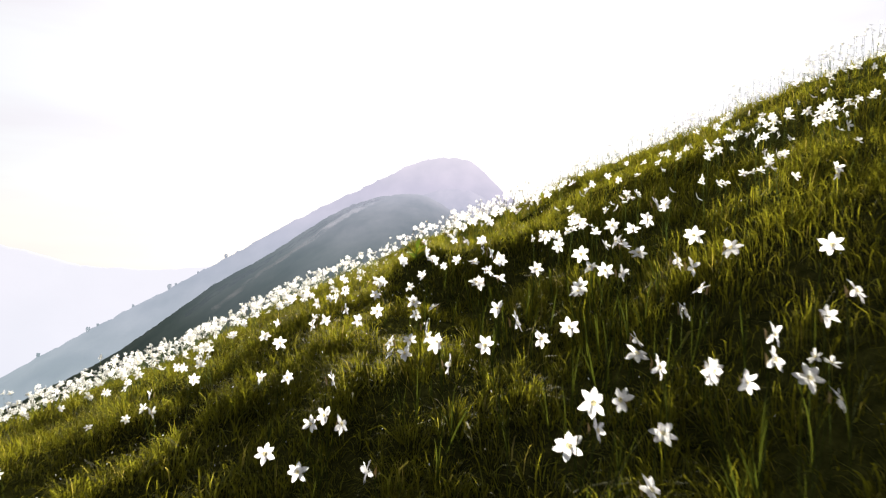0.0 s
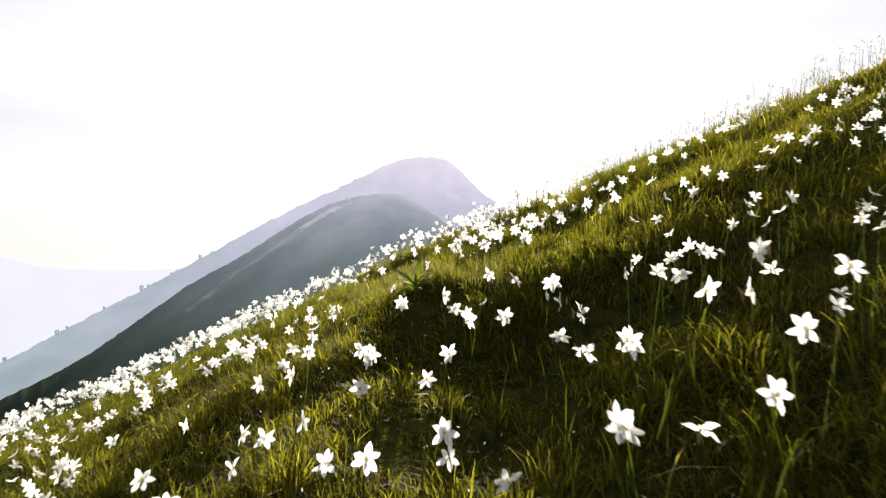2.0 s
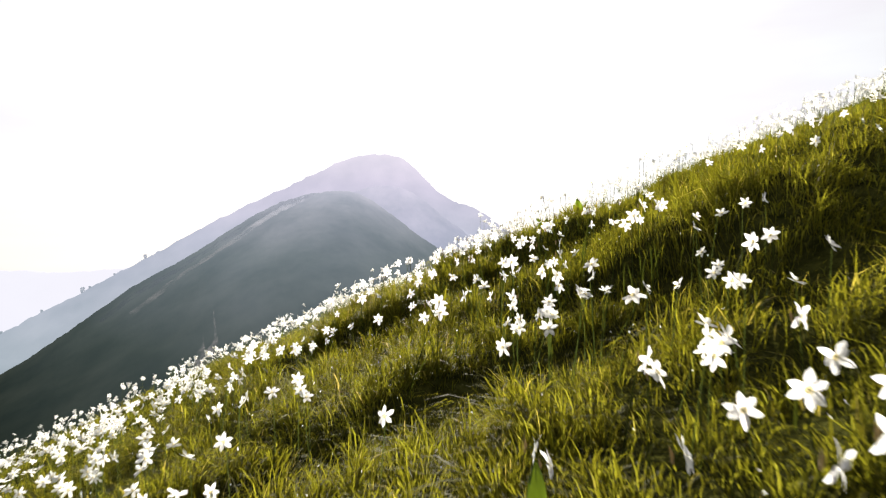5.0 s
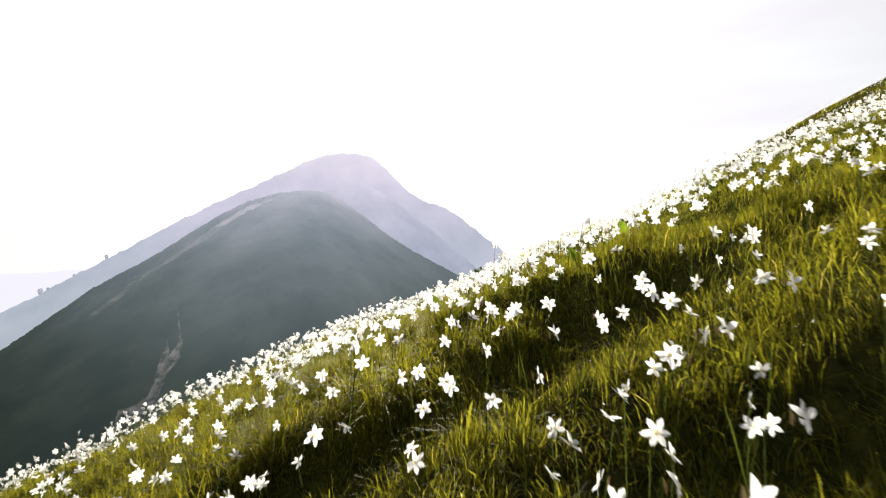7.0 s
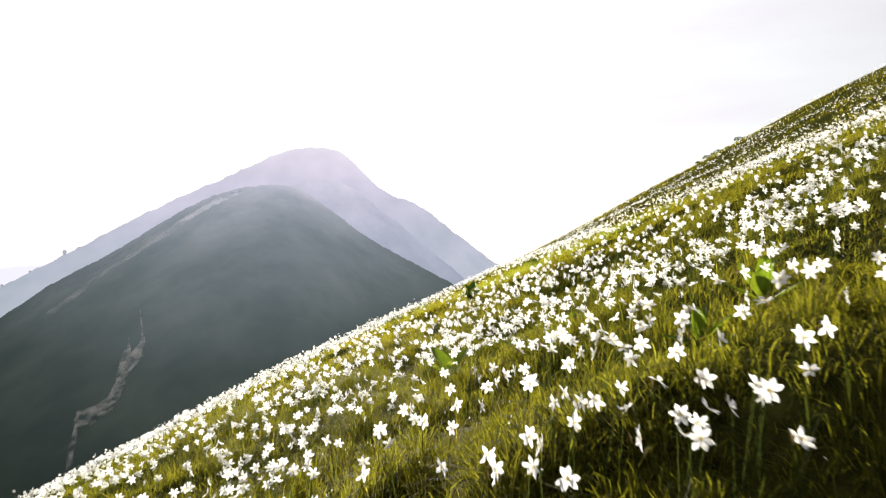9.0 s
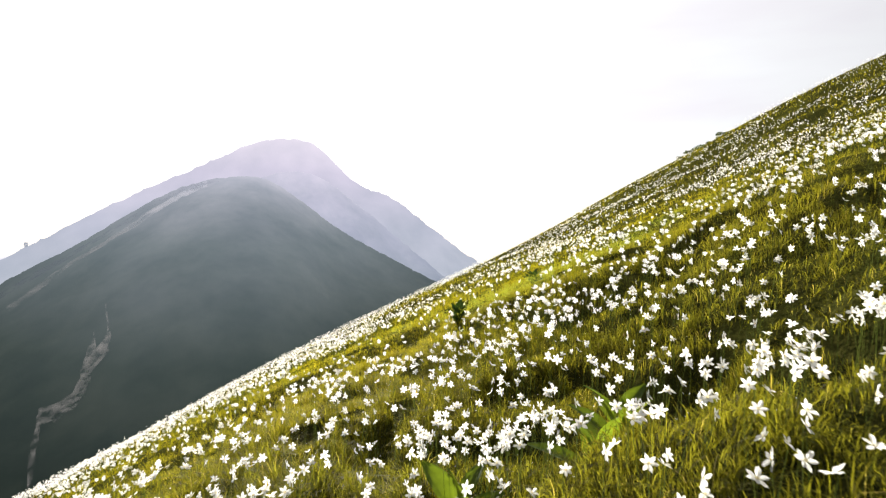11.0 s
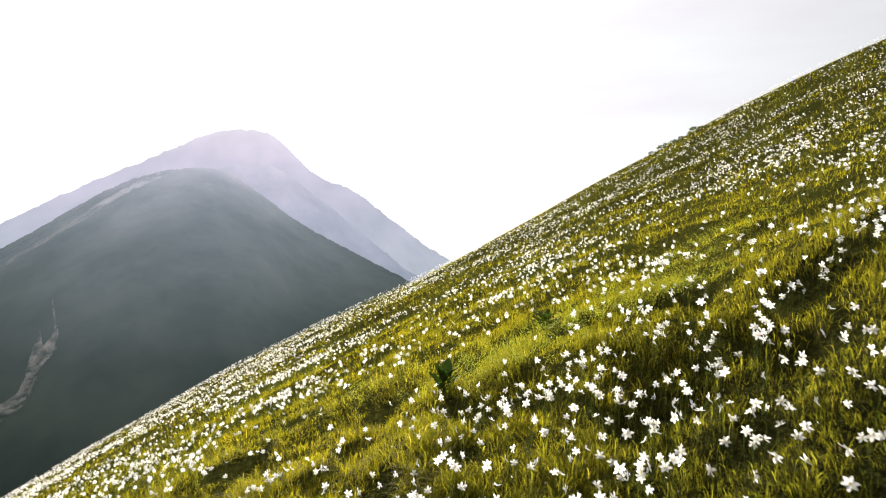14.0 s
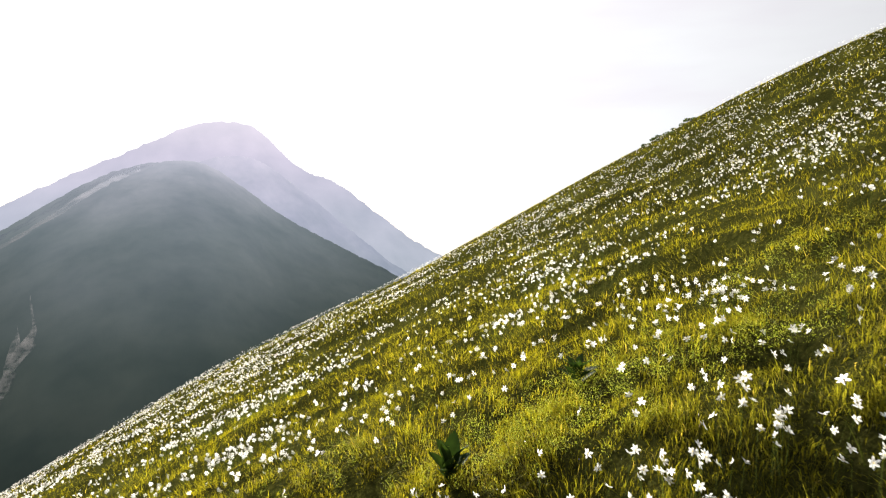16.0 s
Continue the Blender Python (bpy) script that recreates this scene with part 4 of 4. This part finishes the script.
def flower_density(x, y):
    """How thickly the narcissi stand: sparse by the walk's first metres, crowded on the lower edge and the middle rise, in streaks further on."""
    d = from_trail(x, y)
    streak = 0.5 + 0.5 * lattice(x * 0.45 + 0.2 * y, y - 0.15 * x, 1.15, 201)
    streak = smooth(0.25, 0.85, streak) * (1.05 + 0.75 * smooth(14, 18, y)) + 0.42 - 0.29 * smooth(14, 18, y)
    clump = 0.65 + 0.7 * np.maximum(lattice(x, y, 0.38, 202), -0.5)
    edge = (18 + 46 * smooth(5.2, 7.2, y)) * smooth(-0.1, 1.7, -x) * (1 - smooth(9.2, 11.8, y))
    rise = (40 + 30 / np.maximum(streak, 0.4)) * smooth(-2.0, -0.6, x) * (1 - 0.65 * smooth(0.9, 1.9, x) * smooth(11, 12, y)) * smooth(8.2, 9.6, y) * (1 - smooth(11.8, 14.0, y))
    ridge = 34 * (1 - smooth(6.5, 9, y))
    far = (38 + 7 * smooth(0, 3, 0.3 * (y - 12) - x)) * smooth(10.5, 13, y) * (1 + 0.9 * knoll(x, y, 3.2, 14.6, 1.7))
    even = 24 * smooth(8.8, 10.2, y) * (1 - smooth(14.5, 18, y)) * smooth(-1.2, -0.2, x) * (1 - smooth(4, 8, x))
    n = (edge + rise + ridge + far) * streak * clump + (even + 8 * knoll(x, y, 3.0, 14.8, 1.6) + 16 * knoll(x, y, 0.6, 5.7, 0.8) + 42 * knoll(x, y, -0.7, 5.6, 0.65) + 12 * knoll(x, y, 3.2, 13.6, 1.0)) * clump
    n = n + 34 * smooth(0.9, 2.0, x) * smooth(3.0, 4.5, y) * (1 - smooth(8.5, 10.5, y)) * clump
    n = n * (1 - 0.55 * smooth(0.7, 1.3, -x) * (1 - smooth(3.6, 5.0, y)))
    n = n * (1 - 0.7 * knoll(x, y, 1.0, 6.8, 0.5))
    n = n * (1 - 0.75 * knoll(x, y, 1.95, 12.2, 0.5))
    lane = 0.6 - 0.3 * smooth(3.5, 4.8, y) - 0.05 * smooth(8.0, 9.0, y)
    taken = (1 - smooth(lane, lane * 2, d)) * (y < 13.2)
    n = n * (1 - (0.93 - 0.4 * smooth(8.3, 9.0, y)) * taken)
    n = n * (1 - 0.75 * knoll(x, y, 2.9, 17.0, 0.7)) * (1 - 0.35 * knoll(x, y, 3.5, 14.2, 1.0))
    return 0.76 * n * in_view(x, y) * (1 - 0.25 * smooth(12, 20, d)) * (1 - 0.84 * smooth(19, 40, d)) * (1 - smooth(70, 120, d))


def joined_flower(far):
    """A small flower of few faces, about its own head: points, triangles and the material of each face."""
    V, F, M = [], [], []
    for k in range(6):
        a = k * math.pi / 3 + 0.1 * (k % 2)
        c, s = math.cos(a), math.sin(a)
        rise = 0.001 + 0.006 * (k % 3)
        if far == 2:
            shape = [(0.001, -0.003, 0), (0.03, -0.009, rise), (0.028, 0.009, rise)]
            faces = [(0, 1, 2)]
        elif far:
            shape = [(0.002, 0, 0), (0.018, 0.0082, rise * 0.6), (0.033, 0, rise), (0.018, -0.0082, rise * 0.6)]
            faces = [(0, 1, 2), (0, 2, 3)]
        else:
            shape = [(0.002, 0, 0), (0.012, 0.0072, rise * 0.6), (0.024, 0.0068, rise), (0.033, 0, rise * 1.1), (0.024, -0.0068, rise), (0.012, -0.0072, rise * 0.6), (0.018, 0, rise * 0.4)]
            faces = [(0, 1, 6), (1, 2, 6), (2, 3, 6), (3, 4, 6), (4, 5, 6), (5, 0, 6)]
        b = len(V)
        V += [(p * c - q * s, p * s + q * c, h) for p, q, h in shape]
        F += [tuple(b + i for i in f) for f in faces]
        M += [0] * len(faces)
    if not far:
        b = len(V)
        V += [(0.0062 * math.cos(k * math.pi / 3), 0.0062 * math.sin(k * math.pi / 3), 0.0045) for k in range(6)] + [(0, 0, 0.001)]
        F += [(b + k, b + (k + 1) % 6, b + 6) for k in range(6)]
        M += [1] * 6
    return np.array(V), np.array(F), np.array(M)


def joined_narcissi(x, y, rng, far):
    """Many narcissi as points, triangles and materials: each looks its own way, on a thin stem."""
    T, F, M = joined_flower(far)
    n = len(x)
    z = 0.35 * heads(x, y) + 0.65 * (ground_z(x, y) + 0.28) + rng.normal(0, 0.035, n)
    turn, tilt, spin = rng.normal(0.15, 1.45, n), np.radians(rng.uniform(25, 95, n)), rng.uniform(0, 2 * np.pi, n)
    size = rng.uniform(0.72, 1.0, n) * (1.0 - 0.06 * min(far, 1) * smooth(5, 10, from_trail(x, y)))
    cs, ss = np.cos(spin), np.sin(spin)
    X = T[:, 0] * cs[:, None] - T[:, 1] * ss[:, None]
    Y = T[:, 0] * ss[:, None] + T[:, 1] * cs[:, None]
    Z = np.broadcast_to(T[:, 2], X.shape)
    ct, st = np.cos(tilt)[:, None], np.sin(tilt)[:, None]
    Y, Z = Y * ct - Z * st, Y * st + Z * ct
    ca, sa = np.cos(turn)[:, None], np.sin(turn)[:, None]
    X, Y = X * ca - Y * sa, X * sa + Y * ca
    head = np.stack([x, y, z], -1)
    V = (np.stack([X, Y, Z], -1) * size[:, None, None] + head[:, None]).reshape(-1, 3)
    faces = (F[None] + (np.arange(n) * len(T))[:, None, None]).reshape(-1, 3)
    mats = np.tile(M, n)
    if far == 2:
        return V, faces, mats
    foot = head + np.stack([rng.normal(0, 0.03, n), rng.normal(0.02, 0.03, n), ground_z(x, y) - z], -1)
    neck = head + np.stack([0.012 * np.sin(turn), 0.012 * np.cos(turn), np.full(n, 0.004)], -1)
    w = np.array([0.0014, 0, 0])
    S = np.stack([foot - w, foot + w, neck + w * 0.7, neck - w * 0.7], 1).reshape(-1, 3)
    b = (np.arange(n) * 4)[:, None, None] + len(V)
    sf = (b + np.array([[0, 1, 2], [0, 2, 3]])).reshape(-1, 3)
    return np.concatenate([V, S]), np.concatenate([faces, sf]), np.concatenate([mats, np.full(2 * n, 2)])


def build_flower_field():
    rng = np.random.RandomState(11)
    x, y = scatter(flower_density, -45, 90, 0.2, 130, 0.25, rng)
    twin = rng.uniform(0, 1, len(x)) < 0.38
    x = np.concatenate([x, x[twin] + rng.normal(0, 0.032, twin.sum())])
    y = np.concatenate([y, y[twin] + rng.normal(0, 0.032, twin.sum())])
    away = np.full(len(x), 9.0)
    for px, py, _ in PLACED:
        away = np.minimum(away, np.hypot(x - px, y - py))
    keep = away > 0.07
    x, y = x[keep], y[keep]
    d = from_trail(x, y)
    V, F, M, count = [], [], [], 0
    for level, lo, hi in ((0, 0, 3.3), (1, 3.3, 11), (2, 11, 999)):
        k = (d >= lo) & (d < hi)
        v, f, m = joined_narcissi(x[k], y[k], rng, level)
        V.append(v)
        F.append(f + count)
        M.append(m)
        count += len(v)
    me = fast_mesh("narcissus_field", np.concatenate(V), np.concatenate(F), [PETAL_FAR, CUP_FAR, STEM_FAR], False, np.concatenate(M))
    tagged(new("narcissus_field", me), "countless white narcissi in drifts across the slope", "flowers", kind="stuff")


CUP_FAR = leafy("yellow_cup_joined", [(0.0, (0.84, 0.74, 0.40)), (1.0, (0.88, 0.80, 0.52))], 0.55, 0.5, 0.2)
STEM_FAR = leafy("green_stem_joined", [(0.0, (0.040, 0.056, 0.011)), (1.0, (0.065, 0.084, 0.016))], 0.45, 0.8, 0.02)
build_flower_field()


def petals_and_glints():
    """Small white petals, buds and bits of blossom caught among the blades, also standing in for glints on the grass.
    """
    rng = np.random.RandomState(37)
    x, y = scatter(lambda x, y: 30 * np.exp(-(from_trail(x, y) / 1.6) ** 2) * in_view(x, y), -3, 5, 0.5, 17, 0.25, rng)
    n = len(x)
    z = ground_z(x, y) + rng.uniform(0.06, 0.17, n)
    c = np.stack([x, y, z], -1)
    a, b = rng.normal(0, 1, (n, 3)), rng.normal(0, 1, (n, 3))
    a = a / np.linalg.norm(a, axis=1, keepdims=True) * rng.uniform(0.0025, 0.0075, (n, 1))
    b = b / np.linalg.norm(b, axis=1, keepdims=True) * rng.uniform(0.0015, 0.0035, (n, 1))
    lift = np.array([0, 0, 0.0012])
    V = np.stack([c - a, c + b + lift, c + a, c - b + lift], 1).reshape(-1, 3)
    q = np.arange(n)[:, None] * 4
    me = fast_mesh("petals_and_glints", V, np.concatenate([q + [0, 1, 2], q + [0, 2, 3]]), PETAL_FAR)
    tagged(new("petals_and_glints", me), "tiny white petals, buds and painted glints in the grass", "petals", kind="stuff")


petals_and_glints()


# ---------------------------------------------------------------- broad-leaved plants
def broad_plant(x, y, height, leaves, width, seed, label, spread=1.0, mat=BROAD):
    """A clump of broad pleated leaves round a short stalk."""
    rnd = random.Random(seed)
    z = float(ground_z(x, y))
    root = tagged(new("broad_leaved_plant"), label, "plant", "broad-leaved plants in the meadow")
    root.matrix_basis = pose(x, y, z - 0.02, 0, 0, rnd.uniform(0, 360))
    V, F = tube([(0, 0, 0), (0.004, 0, height * 0.35), (0, 0.004, height * 0.6)], (0.009, 0.007, 0.004), 6)
    part("stalk", fast_mesh("stalk", V, F, mat, True), root)
    for k in range(leaves):
        u = k / max(leaves - 1, 1)
        L = height * rnd.uniform(0.7, 1.0) * (0.95 - 0.25 * u)
        rows, cols = 9, 7
        t = np.linspace(0, 1, rows)[:, None]
        s = np.linspace(-1, 1, cols)[None, :]
        w = width * L * (np.sin(np.pi * (0.04 + 0.93 * t)) ** 0.75)
        bend = rnd.uniform(-0.5, -0.1)
        P = np.stack([s * w, L * t + 0 * s, bend * L * t * t + 0.35 * w * s * s + 0.004 * np.cos(s * 9)], -1)
        rise = rnd.uniform(38, 62) + 22 * u
        m = pose(0, 0, height * 0.06 + height * 0.4 * u, 0, 0, 137.5 * k + rnd.uniform(-15, 15)) @ pose(0, 0.005, 0, rise / spread, rnd.uniform(-12, 12), 0)
        part("leaf", grid_mesh("leaf", P, mat), root, m)
    return root


broad_plant(1.42, 12.15, 0.34, 9, 0.24, 1, "lush broad-leaved green plant standing among the narcissi")
broad_plant(0.44, 11.75, 0.33, 7, 0.22, 2, "broad-leaved green plant with upright backlit leaves")
broad_plant(1.58, 10.12, 0.32, 5, 0.18, 3, "bright yellow-green broad-leaved plant amid crowded narcissi")
broad_plant(1.12, 9.95, 0.22, 6, 0.20, 4, "small broad-leaved green plant in the grass")
broad_plant(1.97, 17.32, 0.35, 10, 0.25, 5, "broad-leaved plant with tall pointed leaves, coloured dark for its backlit shade", 0.85, BROAD_SHADED)
broad_plant(3.25, 17.70, 0.26, 13, 0.24, 6, "broad-leaved clump low in the grass, coloured dark for its shade", 1.0, BROAD_SHADED)
broad_plant(-0.22, 4.97, 0.20, 5, 0.13, 9, "single yellow-green broad-leaved plant at a grassy bank", 1.2)
broad_plant(1.15, 11.85, 0.38, 7, 0.22, 8, "broad-leaved green plant half hidden by grass")


def herb_patch():
    """Low yellow-green herbs with frothy tops on the sunlit shoulder."""
    rng = np.random.RandomState(17)
    V, F = [], []
    count = 0
    for cx, cy, r, n in ((2.75, 17.3, 0.55, 110), (3.5, 17.1, 0.5, 70), (3.95, 16.5, 0.35, 45), (5.7, 17.6, 0.5, 45), (2.5, 16.9, 0.4, 50), (1.4, 18.6, 0.7, 50)):
        px, py = rng.normal(cx, r, n), rng.normal(cy, r * 0.7, n)
        pz = heads(px, py)
        for k in range(n):
            m = 60
            off = rng.normal(0, 1, (m, 3)) * (0.035, 0.035, 0.03)
            c = np.array([px[k], py[k], pz[k] - 0.07]) + off
            a, b = rng.normal(0, 1, (m, 3)), rng.normal(0, 1, (m, 3))
            a = a / np.linalg.norm(a, axis=1, keepdims=True) * rng.uniform(0.003, 0.0065, (m, 1))
            b = b / np.linalg.norm(b, axis=1, keepdims=True) * rng.uniform(0.002, 0.005, (m, 1))
            V.append(np.stack([c - a, c + b, c + a, c - b], 1).reshape(-1, 3))
            q = np.arange(m)[:, None] * 4 + count
            F.append(np.concatenate([q + [0, 1, 2], q + [0, 2, 3]]))
            count += 4 * m
    me = fast_mesh("yellow_herbs", np.concatenate(V), np.concatenate(F), HERB)
    tagged(new("yellow_herbs", me), "low frothy yellow-green herbs growing through the grass", "herbs", kind="stuff")


herb_patch()


def dwarf_shrubs():
    """Low dark bushes that break the upper rim of the meadow."""
    rng = np.random.RandomState(23)
    V, F, count = [], [], 0
    px, py = rng.uniform(26, 37, 60), rng.uniform(36, 58, 60)
    keep = lattice(px, py, 5.0, 141) > 0.1
    for x, y in zip(px[keep], py[keep]):
        m, w = 190, rng.uniform(0.18, 0.42)
        a, h = rng.uniform(0, 2 * np.pi, m), rng.uniform(0, 1, m)
        r = w * np.sqrt(rng.uniform(0.05, 1, m)) * np.sqrt(1 - 0.75 * h)
        c = np.stack([x + r * np.cos(a) * 1.5, y + r * np.sin(a), float(ground_z(x, y)) - 0.02 + 0.6 * w * h], -1)
        u, v = rng.normal(0, 0.035, (m, 3)), rng.normal(0, 0.028, (m, 3))
        V.append(np.stack([c - u, c + v, c + u, c - v], 1).reshape(-1, 3))
        q = np.arange(m)[:, None] * 4 + count
        F.append(np.concatenate([q + [0, 1, 2], q + [0, 2, 3]]))
        count += 4 * m
    me = fast_mesh("dwarf_shrubs", np.concatenate(V), np.concatenate(F), SHRUB_LEAF)
    tagged(new("dwarf_shrubs", me), "low dark green dwarf shrubs along the meadow's upper rim", "shrubs", kind="stuff")


dwarf_shrubs()


# ---------------------------------------------------------------- far trees on the crest
def far_tree(bearing, height, seed):
    rnd = random.Random(seed)
    z = float(FAR_RIDGE.crest_z(np.array([bearing]))[0])
    at = polar(np.radians(bearing), np.array(FAR_RIDGE.distance), np.array(z))
    root = tagged(new("tree"), "solitary dark tree on the hazy mountain crest", "tree", "trees on the far crest")
    root.matrix_basis = pose(*[float(v) for v in at[:2]], z - 4.0)
    V, F = tube([(0, 0, 0), (0.3, 0, height * 0.4), (0, 0.2, height * 0.85)], (0.7, 0.5, 0.15), 6)
    part("trunk", fast_mesh("trunk", V, F, BARK, True), root)
    rng = np.random.RandomState(seed)
    n = 260
    h = rng.uniform(0.05, 1.0, n)
    r = height * 0.36 * np.sqrt(np.sin(np.pi * np.clip(h * 0.85, 0, 1))) * rng.uniform(0.2, 1, n) ** 0.5
    a = rng.uniform(0, 2 * np.pi, n)
    c = np.stack([r * np.cos(a), r * np.sin(a), h * height], -1)
    u, w = rng.normal(0, 1, (n, 3)), rng.normal(0, 1, (n, 3))
    V = np.stack([c - u, c + w, c + u, c - w], 1).reshape(-1, 3)
    q = np.arange(n)[:, None] * 4
    part("crown", fast_mesh("crown", V, np.concatenate([q + [0, 1, 2], q + [0, 2, 3]]), BARK), root)


for bearing, tall, seed in ((-31.6, 20, 1), (-30.9, 11, 2), (-25.5, 22, 3), (-25.0, 10, 4), (-20.9, 17, 5), (-23.2, 9, 6), (-35.0, 15, 7), (-28.3, 10, 8)):
    far_tree(bearing, tall, seed)
